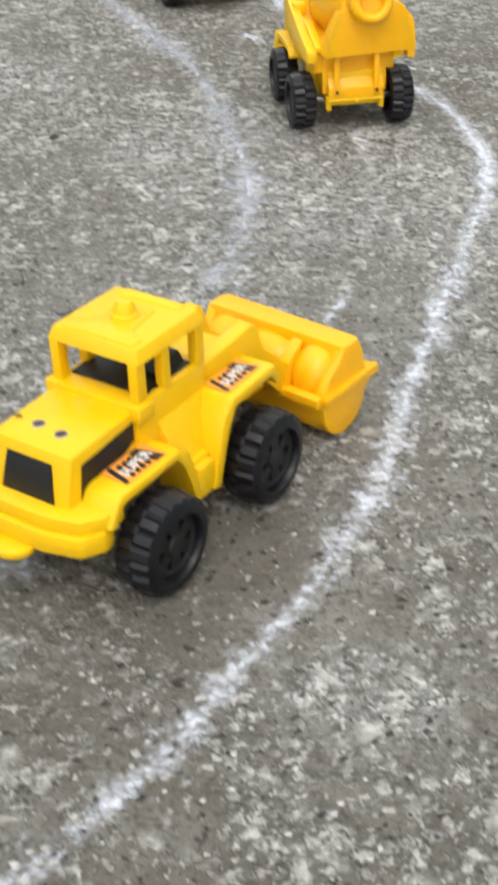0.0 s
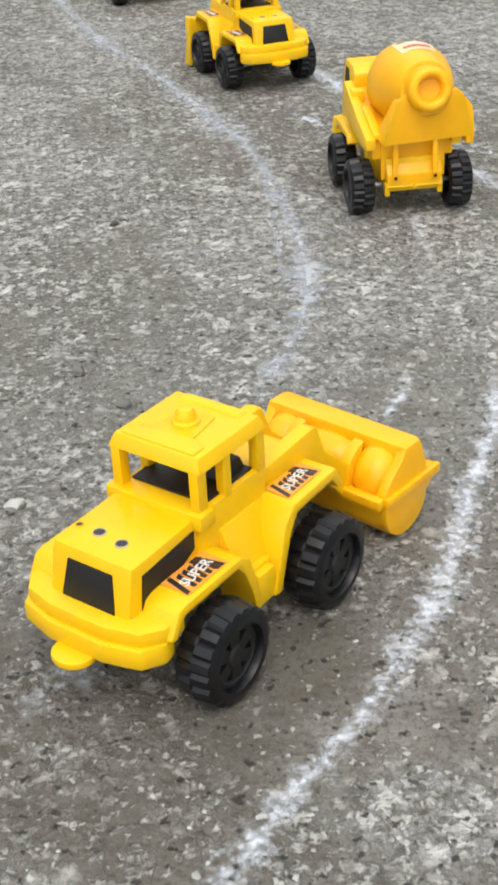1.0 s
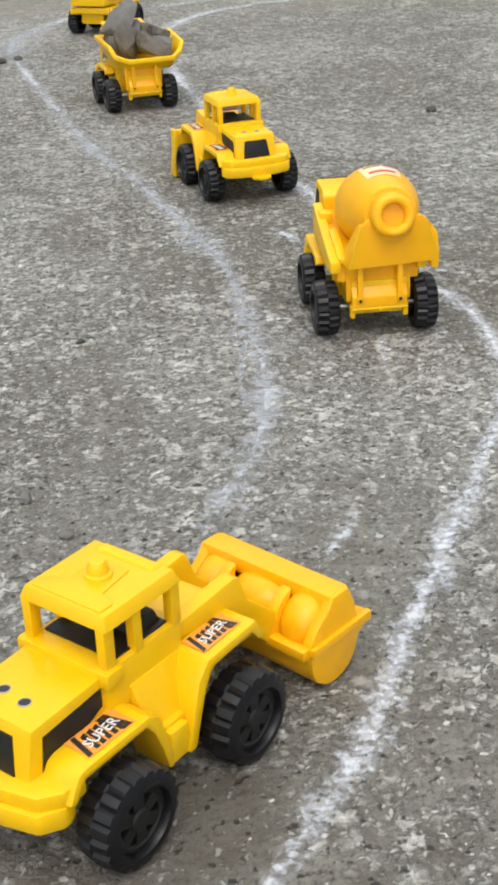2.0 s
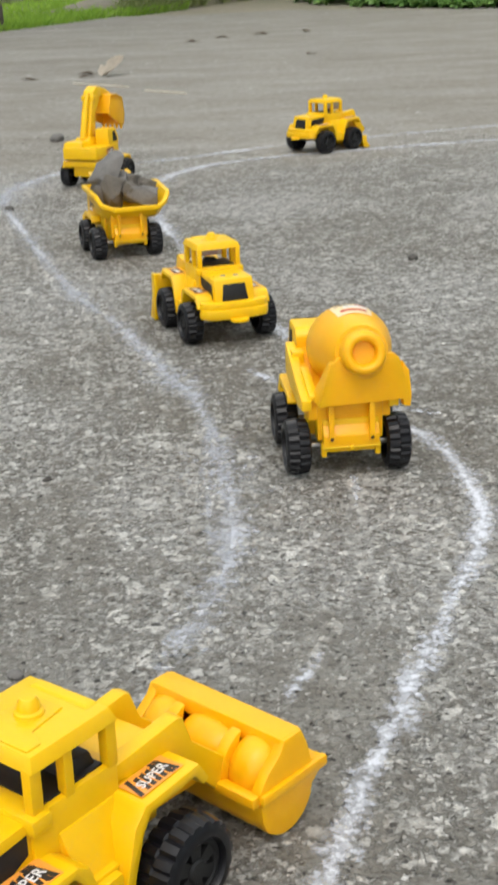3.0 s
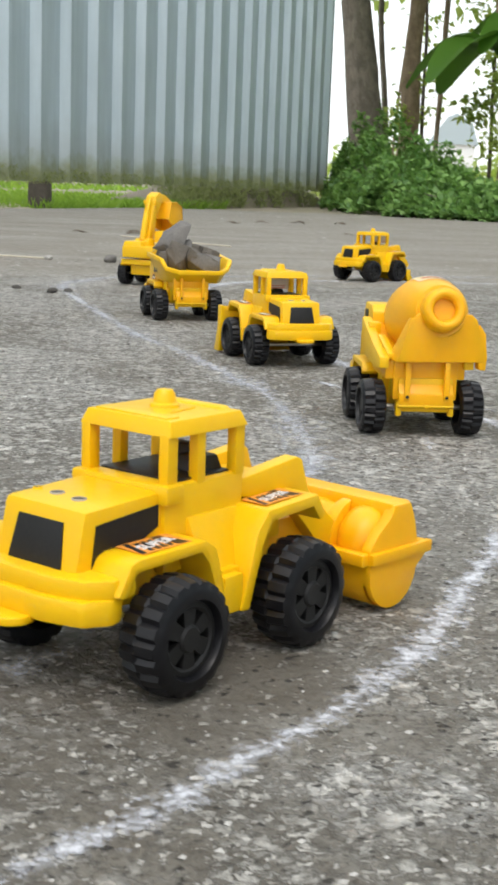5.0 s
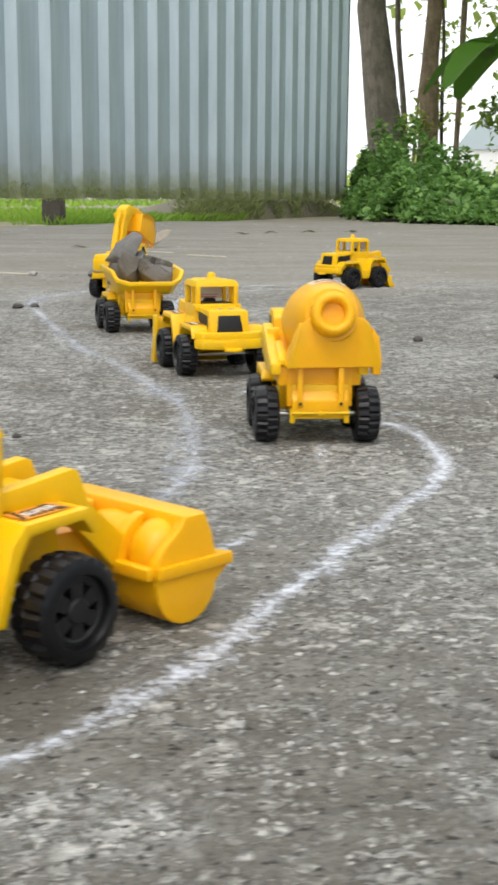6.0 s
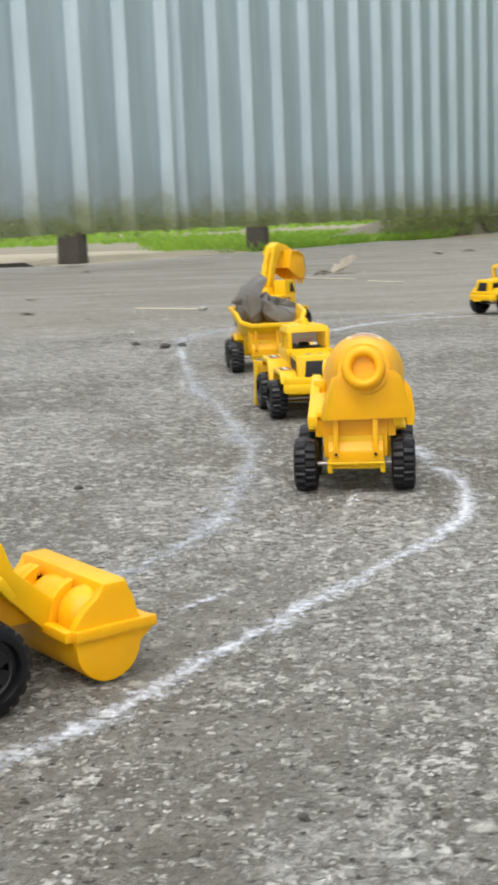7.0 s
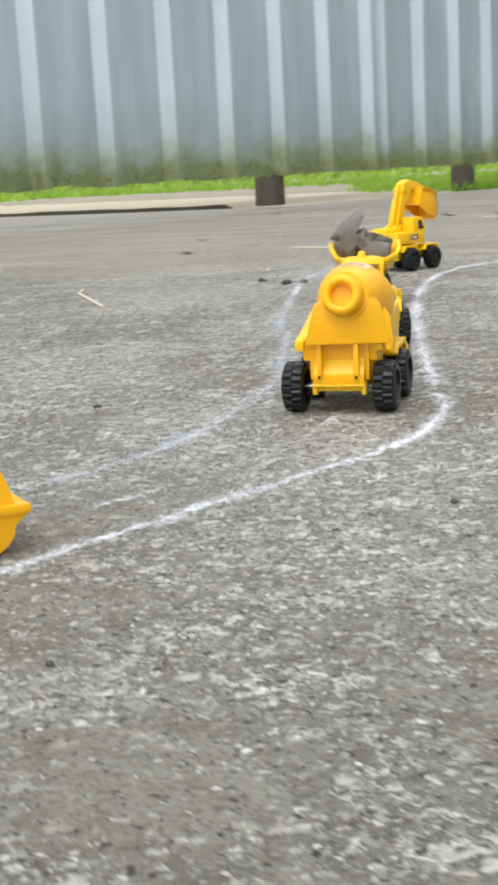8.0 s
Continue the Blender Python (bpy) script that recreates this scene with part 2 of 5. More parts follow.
def earth(name, a, b, c):
    m = Nodes(name)
    p = m.here()
    n1, n2 = m.noise(p, 2.2, 5), m.noise(p, 45, 6, 0.7)
    color = m.mix(n2, m.mix(m.ramp(n1, (0.4, 0.0), (0.6, 1.0)), a, b), c)
    m.bump(n2, 0.8, 0.02)
    return m.put(color, 0.95)


SOIL = earth("bare_soil", (0.26, 0.225, 0.17), (0.13, 0.13, 0.07), (0.34, 0.3, 0.235))
# dark tone for the verge's painted edge shadow and for the slab cracks
DARK_LINE = earth("dark_line_brown", (0.045, 0.038, 0.027), (0.05, 0.05, 0.022), (0.085, 0.072, 0.05))
VERGE = earth("pale_bare_soil", (0.42, 0.355, 0.26), (0.33, 0.295, 0.18), (0.54, 0.475, 0.37))
BANK = earth("brown_mossy_earth", (0.2, 0.172, 0.13), (0.13, 0.125, 0.07), (0.27, 0.235, 0.18))


def leafy(name, dark, light, rough=0.5, through_part=0.35):
    m = Nodes(name)
    rnd = m.n("NewGeometry", out=8)
    t = m.noise(m.here(), 30, 3)
    color = m.mix(m.math("ADD", m.math("MULTIPLY", rnd, 0.8), m.math("MULTIPLY", t, 0.2)), dark, light)
    m.put(color, rough)
    glow = m.n("BsdfTranslucent", Color=m.mix(0.5, color, light))
    both = m.n("MixShader", Fac=through_part, i1=m.bsdf.outputs[0], i2=glow)
    m.tree.links.new(both, m.tree.nodes["Material Output"].inputs["Surface"])
    return m.mat


LEAF = leafy("bush_leaves", (0.05, 0.15, 0.035), (0.3, 0.5, 0.13))
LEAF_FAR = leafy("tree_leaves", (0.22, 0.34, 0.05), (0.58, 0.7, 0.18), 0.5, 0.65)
BROAD = leafy("broad_leaves", (0.05, 0.15, 0.02), (0.15, 0.32, 0.045), 0.4, 0.35)
GRASS = leafy("grass_blades", (0.12, 0.25, 0.02), (0.32, 0.5, 0.06), 0.6, 0.5)
MOSS = leafy("moss_tufts", (0.12, 0.15, 0.045), (0.3, 0.34, 0.13), 0.9)


def bark(name, a, b):
    m = Nodes(name)
    p = m.here()
    s = m.n("Mapping", Vector=p, Scale=(1, 1, 0.25))
    n1, n2 = m.noise(s, 30, 6, 0.7), m.noise(p, 5, 4)
    blotch = m.ramp(m.noise(p, 11, 5, 0.7), (0.45, 0.0), (0.62, 0.75))
    m.bump(n1, 0.9, 0.03)
    return m.put(m.mix(blotch, m.mix(n1, m.mix(n2, a, b), tuple(v * 0.35 for v in a)), tuple(v * 0.45 for v in a)), 0.9)


BARK = bark("grey_bark", (0.3, 0.255, 0.2), (0.43, 0.38, 0.31))
BARK_PALE = bark("brown_fibrous_bark", (0.55, 0.4, 0.26), (0.72, 0.56, 0.4))


def rock_material(name, a, b):
    m = Nodes(name)
    p = m.here()
    n1, n2 = m.noise(p, 60, 5, 0.6), m.noise(p, 500, 5, 0.7)
    m.bump(n2, 0.6, 0.0015)
    return m.put(m.mix(n2, m.mix(n1, a, b), tuple(v * 0.6 for v in a)), 0.85)


ROCK = rock_material("grey_stone", (0.13, 0.125, 0.118), (0.34, 0.32, 0.29))
ROCK_BROWN = rock_material("brown_stone", (0.1, 0.087, 0.07), (0.27, 0.24, 0.2))
GRIT = rock_material("dark_grit", (0.06, 0.055, 0.05), (0.16, 0.15, 0.13))


def chips(name, a, b):
    """Loose chips, each with a tone of its own."""
    m = Nodes(name)
    t = m.math("ADD", m.math("MULTIPLY", m.n("NewGeometry", out=8), 0.75), m.math("MULTIPLY", m.noise(m.here(), 900, 4), 0.3))
    return m.put(m.mix(t, a, b), 0.85)


GRIT_PALE = chips("pale_grit", (0.2, 0.19, 0.165), (0.5, 0.49, 0.46))
BLOCK = rock_material("dark_concrete_block", (0.06, 0.05, 0.038), (0.19, 0.165, 0.13))
STRAW = plain("dry_straw", (0.58, 0.53, 0.42), 0.8)
DRY_LEAF = plain("dry_leaf", (0.55, 0.49, 0.4), 0.8, spread=0.4, scale=80)
DEAD_LEAF = plain("dark_dead_leaf", (0.15, 0.115, 0.08), 0.85, spread=0.4, scale=80)
HOUSE = plain("white_plaster", (0.8, 0.81, 0.8), 0.8)
UNSEEN_WALL = plain("grey_green_plaster", (0.48, 0.54, 0.56), 0.85, scale=6)
HOUSE_ROOF = plain("blue_grey_roof_sheet", (0.42, 0.5, 0.53), 0.6)


# ---- mesh helpers (toy parts are modelled in centimetres) ----
def prism(bm, outline, lo, hi, axis="x"):
    """A closed outline pushed along an axis from lo to hi. Outline in (y, z), (x, z) or (x, y)."""
    def place(u, v, w):
        return {"x": (w, u, v), "y": (u, w, v), "z": (u, v, w)}[axis]
    a = [bm.verts.new(place(u, v, lo)) for u, v in outline]
    b = [bm.verts.new(place(u, v, hi)) for u, v in outline]
    k = len(outline)
    bm.faces.new(a)
    bm.faces.new(b[::-1])
    for i in range(k):
        bm.faces.new((a[i], b[i], b[(i + 1) % k], a[(i + 1) % k]))
    return bm


def box(bm, x0, x1, y0, y1, z0, z1, top=(1, 1), shift=(0, 0)):
    """A box whose upper face may be narrower (top) and moved (shift)."""
    cx, cy, hx, hy = (x0 + x1) / 2, (y0 + y1) / 2, (x1 - x0) / 2, (y1 - y0) / 2
    lo = [bm.verts.new((cx + sx * hx, cy + sy * hy, z0)) for sx, sy in ((-1, -1), (1, -1), (1, 1), (-1, 1))]
    hi = [bm.verts.new((cx + shift[0] + sx * hx * top[0], cy + shift[1] + sy * hy * top[1], z1)) for sx, sy in ((-1, -1), (1, -1), (1, 1), (-1, 1))]
    bm.faces.new(lo[::-1])
    bm.faces.new(hi)
    for i in range(4):
        j = (i + 1) % 4
        bm.faces.new((lo[i], lo[j], hi[j], hi[i]))
    return bm


def lathe(bm, outline, count=24, m=None, closed=False):
    """Turns an outline of (radius, height) round the z axis, then moves it by m."""
    m = m or Matrix()
    rings = []
    for r, h in outline:
        if r < 1e-6:
            rings.append([bm.verts.new(m @ Vector((0, 0, h)))])
        else:
            rings.append([bm.verts.new(m @ Vector((r * math.cos(i * math.tau / count), r * math.sin(i * math.tau / count), h))) for i in range(count)])
    pairs = list(zip(rings, rings[1:])) + ([(rings[-1], rings[0])] if closed else [])
    for a, b in pairs:
        for i in range(count):
            j = (i + 1) % count
            four = [a[i % len(a)], a[j % len(a)], b[j % len(b)], b[i % len(b)]]
            some = list(dict.fromkeys(four))
            if len(some) > 2:
                bm.faces.new(some)
    return bm


def rod(bm, p, q, r, count=10, r2=None):
    p, q = Vector(p), Vector(q)
    m = Matrix.Translation(p) @ (q - p).to_track_quat("Z", "Y").to_matrix().to_4x4()
    h = (q - p).length
    return lathe(bm, [(0, 0), (r, 0), (r if r2 is None else r2, h), (0, h)], count, m)


def soften(bm, width, segments=2, angle=28):
    bmesh.ops.remove_doubles(bm, verts=bm.verts, dist=1e-5)
    bmesh.ops.recalc_face_normals(bm, faces=bm.faces)
    edges = [e for e in bm.edges if len(e.link_faces) == 2 and e.calc_face_angle(0) > radians(angle)]
    bmesh.ops.bevel(bm, geom=edges, offset=width, segments=segments, affect="EDGES", clamp_overlap=True, profile=0.6)
    return bm


def mesh_of(name, bm, material, unit=0.01, smooth=True):
    bmesh.ops.recalc_face_normals(bm, faces=bm.faces)
    bmesh.ops.scale(bm, vec=(unit,) * 3, verts=bm.verts)
    me = bpy.data.meshes.new(name)
    bm.to_mesh(me)
    bm.free()
    me.materials.append(material)
    if smooth:
        me.polygons.foreach_set("use_smooth", [True] * len(me.polygons))
        me.set_sharp_from_angle(angle=radians(38))
    return me


def part(name, bm, material, parent, label="", bevel=0.0, unit=0.01, smooth=True):
    """Links a bmesh as one mesh under a thing or under a part."""
    if bevel:
        soften(bm, bevel)
    ob = new(name, mesh_of(name, bm, material, unit, smooth))
    ob.parent = parent
    return tagged(ob, label)


def again(ob, m, parent=None):
    """The same part once more, with its own parts, at another pose on its thing."""
    twin = copy_thing(ob, m)
    twin.parent = parent or ob.parent
    return twin


def thing(name, place, turn, label, category, group="", kind=""):
    ob = new(name)
    ob.empty_display_size = 0.02
    ob.matrix_world = pose(*place, rz=turn)
    return tagged(ob, label, category, group, kind)


def solo(name, bm, material, label, category="", group="", kind="", unit=1.0, bevel=0.0, smooth=True, at=None):
    """A thing that is one mesh."""
    if bevel:
        soften(bm, bevel)
    ob = new(name, mesh_of(name, bm, material, unit, smooth))
    if at:
        ob.matrix_world = at
    return tagged(ob, label, category, group, kind)


# ---- setting ----
FENCE_START, RIB_STEP, SEAM_GAP = Vector((-1.645, 3.094)), Vector((0.1146, 0.2917)), 0.356
ALONG = RIB_STEP.normalized()
ACROSS = Vector((-ALONG.y, ALONG.x))  # away from the yard
FENCE_FOOT, FENCE_TOP = 0.122, 2.7
FENCE_RUN = 26.0


def on_fence(i, off=0.0):
    """A place on the fence's line: i ribs along, off metres behind it."""
    return FENCE_START + RIB_STEP * i + ACROSS * off


def build_ground():
    bm = bmesh.new()
    n, reach = 24, 300.0
    rows = [[bm.verts.new(((2 * (i / n) - 1) ** 3 * reach, (2 * (j / n) - 1) ** 3 * reach, -0.012)) for i in range(n + 1)] for j in range(n + 1)]
    for j in range(n):
        for i in range(n):
            bm.faces.new((rows[j][i], rows[j][i + 1], rows[j + 1][i + 1], rows[j + 1][i]))
    solo("ground", bm, SOIL, "bare soil with thin grass behind the fence", kind="structure", smooth=False)


# where the slab ends against bare soil behind the fence's near stretch
SLAB_EDGE = [(-9, 7.2), (-4.6, 5.35), (-2.6, 4.73), (-2.0, 4.53), (-1.37, 4.4), (-1.2, 4.42)]


def build_verge():
    """A low soil verge beyond the slab, its edge shadow painted dark, and a crack across the slab."""
    edge, soil = bmesh.new(), bmesh.new()
    line = []
    for p, q in zip(SLAB_EDGE, SLAB_EDGE[1:]):
        p, q = Vector(p), Vector(q)
        steps = max(2, int((q - p).length / 0.05))
        line += [p.lerp(q, k / steps) for k in range(steps)]
    line += [on_fence(4.6 + 4.2 * k / 40, 0.05 + 0.04 * noise.noise(Vector((k * 0.3, 4, 1)))) for k in range(41)]
    last = None
    for k, p in enumerate(line):
        jag = Vector((0, 0.02 * noise.noise(Vector((k * 0.4, 2, 8)))))
        rise = 0.013 + 0.006 * noise.noise(Vector((k * 0.23, 6, 3))) if k < len(line) - 45 else -0.008
        a = p + jag
        low = [edge.verts.new((a.x, a.y - 0.004, -0.03)), edge.verts.new((a.x, a.y, rise)), edge.verts.new((a.x, a.y + 0.03, rise + 0.001))]
        top = [soil.verts.new((a.x + s * 0.35, a.y + s, z)) for s, z in ((0.012, rise + 0.003), (0.14, rise + 0.008 + 0.006 * noise.noise(Vector((k * 0.5, 1, 1)))), (0.8, rise + 0.004), (3.2, -0.02))]
        if last:
            for old, now, bm in ((last[0], low, edge), (last[1], top, soil)):
                for s in range(len(now) - 1):
                    bm.faces.new((old[s], now[s], now[s + 1], old[s + 1]))
        last = (low, top)
    solo("verge_edge", edge, DARK_LINE, "soil edge against the concrete, painted dark for its shadow", kind="structure", smooth=False)
    solo("verge", soil, VERGE, "low pale bare soil verge behind the concrete", kind="structure", smooth=False)
    for name, pts, wide in (("slab_crack", [(-1.62, 3.62), (-1.4, 3.7), (-1.2, 3.66), (-0.98, 3.75), (-0.75, 3.95), (-0.6, 3.92)], 0.011), ("slab_crack", [(-0.6, 5.5), (-0.4, 5.7), (-0.2, 5.92), (0.0, 6.1)], 0.014)):
        bm = bmesh.new()
        last = None
        fine = [Vector(p).lerp(Vector(q), k / 10) for p, q in zip(pts, pts[1:]) for k in range(10)]
        for k, p in enumerate(fine):
            w = wide * (0.6 + 0.5 * noise.noise(Vector((k * 0.5, 3, wide)))) * min(1, k / 4, (len(fine) - 1 - k) / 4)
            y = p.y + 0.02 * noise.noise(Vector((k * 0.35, 9, 2)))
            cut = [bm.verts.new((p.x, y - w, 0.0008)), bm.verts.new((p.x, y + w, 0.0008))]
            if last:
                bm.faces.new((last[0], cut[0], cut[1], last[1]))
            last = cut
        solo(name, bm, DARK_LINE, "dark crack in the concrete slab", kind="structure", smooth=False)


def build_yard():
    bm = bmesh.new()
    rim = [*SLAB_EDGE, on_fence(8, -0.03), on_fence(13, -0.05), (0.35, 6.75), (0.83, 6.9), (1.54, 6.1), (2.6, 5.6), (5, 4.2), (9, 3), (9, -9), (-9, -9)]
    outline = []
    rnd = random.Random(4)
    for k in range(len(rim)):
        p, q = Vector(rim[k]), Vector(rim[(k + 1) % len(rim)])
        steps = max(1, min(24, int((q - p).length / 0.12)))
        for s in range(steps):
            c = p.lerp(q, s / steps)
            outline.append((c.x + rnd.uniform(-0.006, 0.006), c.y + rnd.uniform(-0.006, 0.006)))
    prism(bm, outline, -0.06, 0.0, "z")
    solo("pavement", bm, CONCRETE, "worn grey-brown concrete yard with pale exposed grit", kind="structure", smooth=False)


def ribbon(bm, uv, pts, width, strength, seed):
    """A soft-edged chalk stroke along a smooth line through pts."""
    rnd = random.Random(seed)
    pts = [Vector((x, y, 0)) for x, y in pts]
    line = []
    ext = [2 * pts[0] - pts[1], *pts, 2 * pts[-1] - pts[-2]]
    for a, b, c, d in zip(ext, ext[1:], ext[2:], ext[3:]):
        steps = max(2, int((c - b).length / 0.006))
        for s in range(steps):
            t = s / steps
            line.append(0.5 * ((2 * b) + (c - a) * t + (2 * a - 5 * b + 4 * c - d) * t * t + (3 * b - a - 3 * c + d) * t ** 3))
    line.append(pts[-1])
    last = None
    for k, p in enumerate(line):
        ahead = (line[min(k + 1, len(line) - 1)] - line[max(k - 1, 0)]).normalized()
        side = Vector((-ahead.y, ahead.x, 0))
        w = width * 1.75 * (0.85 + 0.5 * noise.noise(Vector((k * 0.21, seed, 0))) + 0.25 * noise.noise(Vector((k * 0.9, seed, 5))))
        p = p + side * (0.0014 * noise.noise(Vector((k * 0.13, 7, seed))))
        lit = strength[0] + (strength[1] - strength[0]) * k / len(line)
        fade = lit + 0.3 * noise.noise(Vector((k * 0.07, 3, seed))) - 0.3 * max(0, 1 - min(k, len(line) - 1 - k) / 3)
        cut = [bm.verts.new(p + side * w * s + Vector((0, 0, 0.0006))) for s in (-1, 0, 1)]
        if last:
            for s in range(2):
                f = bm.faces.new((last[0][s], last[0][s + 1], cut[s + 1], cut[s]))
                for loop, u, v in zip(f.loops, (last[1], last[1], fade, fade), (s / 2, s / 2 + 0.5, s / 2 + 0.5, s / 2)):
                    loop[uv].uv = (u, v)
        last = (cut, fade)


def stroke(seed, pts, width, strength, label="white chalk road line drawn on the concrete"):
    """One chalk stroke; strength runs from its first to its last end."""
    bm = bmesh.new()
    uv = bm.loops.layers.uv.new("UVMap")
    ribbon(bm, uv, pts, width, strength, seed)
    solo("chalk_line", bm, CHALK, label, "chalk line", group="chalk road markings", smooth=False)


def build_chalk():
    dash = "short white chalk dash on the concrete"
    stroke(1, [(-0.205, -0.49), (-0.155, -0.449), (-0.104, -0.391), (-0.0705, -0.343), (-0.04, -0.279), (-0.0125, -0.219), (0.049, -0.088), (0.0608, -0.0025), (0.0505, 0.057), (0.039, 0.0735)], 0.0062, (0.66, 0.95))
    stroke(2, [(0.046, 0.075), (0.0255, 0.176), (0.003, 0.28), (-0.02, 0.403), (-0.047, 0.56), (-0.07, 0.72), (-0.082, 0.9), (-0.07, 1.03)], 0.0088, (0.8, 0.85))
    stroke(12, [(-0.07, 1.03), (-0.035, 1.115), (0.04, 1.185), (0.151, 1.2266), (0.4385, 1.2847), (0.75, 1.325), (1.2, 1.37)], 0.013, (0.8, 0.6))
    far_side = [(-0.1093, -0.1923), (-0.0985, -0.178), (-0.0766, -0.1134), (-0.0662, -0.04), (-0.0672, 0.0688), (-0.0727, 0.1407), (-0.0907, 0.2133), (-0.124, 0.347), (-0.1505, 0.425), (-0.186, 0.58), (-0.216, 0.73), (-0.256, 0.95), (-0.247, 1.06)]
    stroke(3, far_side, 0.0078, (0.78, 0.74))
    stroke(13, [(-0.247, 1.06), (-0.1827, 1.1665), (-0.0288, 1.2445), (0.1327, 1.3307), (0.4866, 1.4474), (0.9, 1.53)], 0.014, (0.72, 0.52))
    stroke(14, [(-0.235, 0.83), (-0.252, 0.93), (-0.25, 1.03), (-0.205, 1.12)], 0.034, (0.5, 0.55), "faint broad chalk smear along a drawn line")
    stroke(4, [(-0.0806, -0.1), (-0.0786, -0.06), (-0.0765, -0.03), (-0.0735, 0.0), (-0.072, 0.025)], 0.0045, (0.55, 0.55))
    stroke(5, [(-0.2, -0.372), (-0.184, -0.3575), (-0.17, -0.343)], 0.006, (0.6, 0.6))
    stroke(6, [(0.0418, 0.1025), (0.055, 0.097), (0.0713, 0.0885)], 0.0055, (0.7, 0.7), dash)
    stroke(7, [(-0.042, -0.1895), (-0.0495, -0.2035), (-0.0625, -0.2255)], 0.005, (0.72, 0.72), dash)
    stroke(8, [(0.0029, -0.0031), (0.0005, -0.022), (-0.003, -0.0455)], 0.005, (0.62, 0.62), dash)
    stroke(9, [(-0.034, 0.2025), (-0.028, 0.188), (-0.0187, 0.168)], 0.0055, (0.75, 0.75), dash)
    stroke(10, far_side[:11], 0.026, (0.34, 0.34), "faint broad chalk smear along a drawn line")
    stroke(11, [(-0.066, -0.028), (-0.045, -0.018), (-0.02, -0.012)], 0.006, (0.5, 0.5))


def build_fence():
    fence = thing("wall_north", (0, 0, 0), 0, "grey corrugated metal sheet fence with a mossy foot", "fence", kind="structure")

    def sheet(i0, i1, shift, off, top):
        bm = bmesh.new()
        cut = []
        top_half, slope, high = 0.04, 0.085, 0.046
        k = math.ceil(i0 - shift)
        while k + shift < i1:
            c = k + shift
            for d, h in ((-top_half - slope, 0), (-top_half - slope * 0.75, high * 0.15), (-top_half - slope * 0.25, high * 0.85), (-top_half, high), (top_half, high), (top_half + slope * 0.25, high * 0.85), (top_half + slope * 0.75, high * 0.15), (top_half + slope, 0)):
                if i0 < c + d < i1:
                    cut.append((c + d, h))
            for d in (0.36, 0.64):
                if i0 < c + d < i1:
                    cut.append((c + d, 0.004))
            k += 1
        cut = [(i0, 0.0), *sorted(cut), (i1, 0.0)]
        heights = [FENCE_FOOT, 0.5, 1.2, 2.0, top]
        grid = []
        for z in heights:
            row = []
            for i, h in cut:
                foot = 0.012 * noise.noise(Vector((i * 1.7, 0, 0))) if z == FENCE_FOOT else 0
                p = on_fence(i, off - h)
                row.append(bm.verts.new((p.x, p.y, z + foot)))
            grid.append(row)
        for a, b in zip(grid, grid[1:]):
            for s in range(len(cut) - 1):
                bm.faces.new((a[s], a[s + 1], b[s + 1], b[s]))
        bmesh.ops.recalc_face_normals(bm, faces=bm.faces)
        bmesh.ops.solidify(bm, geom=bm.faces[:], thickness=0.0025)
        part("panel", bm, SHEET, fence, unit=1.0)

    sheet(-12, 6.26, 0.0, 0.0, FENCE_TOP)
    sheet(6.2, 16.6, SEAM_GAP, 0.006, FENCE_TOP - 0.02)
    sheet(16.5, FENCE_RUN, SEAM_GAP, 0.0, FENCE_TOP)
    for i in (-10.5, -5, 0.8, 6.3, 12, 17.6, 23, 26.2):
        bm = bmesh.new()
        p, u, v = on_fence(i, 0.05), ALONG * 0.025, ACROSS * 0.025
        prism(bm, [tuple(p + a * u + b * v) for a, b in ((-1, -1), (1, -1), (1, 1), (-1, 1))], 0.2, 2.6, "z")
        part("post", bm, BARK, fence, unit=1.0, smooth=False)
    for z in (0.7, 2.3):
        bm = bmesh.new()
        prism(bm, [tuple(on_fence(-12, 0.012)), tuple(on_fence(FENCE_RUN, 0.012)), tuple(on_fence(FENCE_RUN, 0.024)), tuple(on_fence(-12, 0.024))], z, z + 0.06, "z")
        part("rail", bm, BARK, fence, unit=1.0, smooth=False)


def build_blocks():
    for i, w, d, foot in ((3.92, 0.066, 0.1, 0.03), (8.76, 0.062, 0.1, 0.01), (-0.9, 0.09, 0.1, 0)):
        bm = bmesh.new()
        box(bm, -w / 2, w / 2, -d / 2, d / 2, -0.02 + foot, 0.126, top=(0.94, 0.96))
        box(bm, -w * 0.2, w * 0.18, -d * 0.53, -d * 0.4, 0.045, 0.09)
        p = on_fence(i, 0.03)
        solo("concrete_block", bm, BLOCK, "dark concrete block propping up the metal fence", "block", "blocks under the fence", bevel=0.006, at=pose(p.x, p.y, 0, rz=math.degrees(math.atan2(ALONG.y, ALONG.x))))


def blades(bm, rnd, place, height, lean, width):
    a = rnd.uniform(0, math.tau)
    side = Vector((math.cos(a), math.sin(a), 0)) * width
    off = Vector((rnd.gauss(0, lean), rnd.gauss(0, lean), 0)) * height
    p = Vector(place)
    v = [bm.verts.new(p - side), bm.verts.new(p + side), bm.verts.new(p + off * 0.4 + Vector((0, 0, height * 0.6)) + side * 0.6), bm.verts.new(p + off + Vector((0, 0, height)))]
    bm.faces.new((v[0], v[1], v[2]))
    bm.faces.new((v[0], v[2], v[3]))


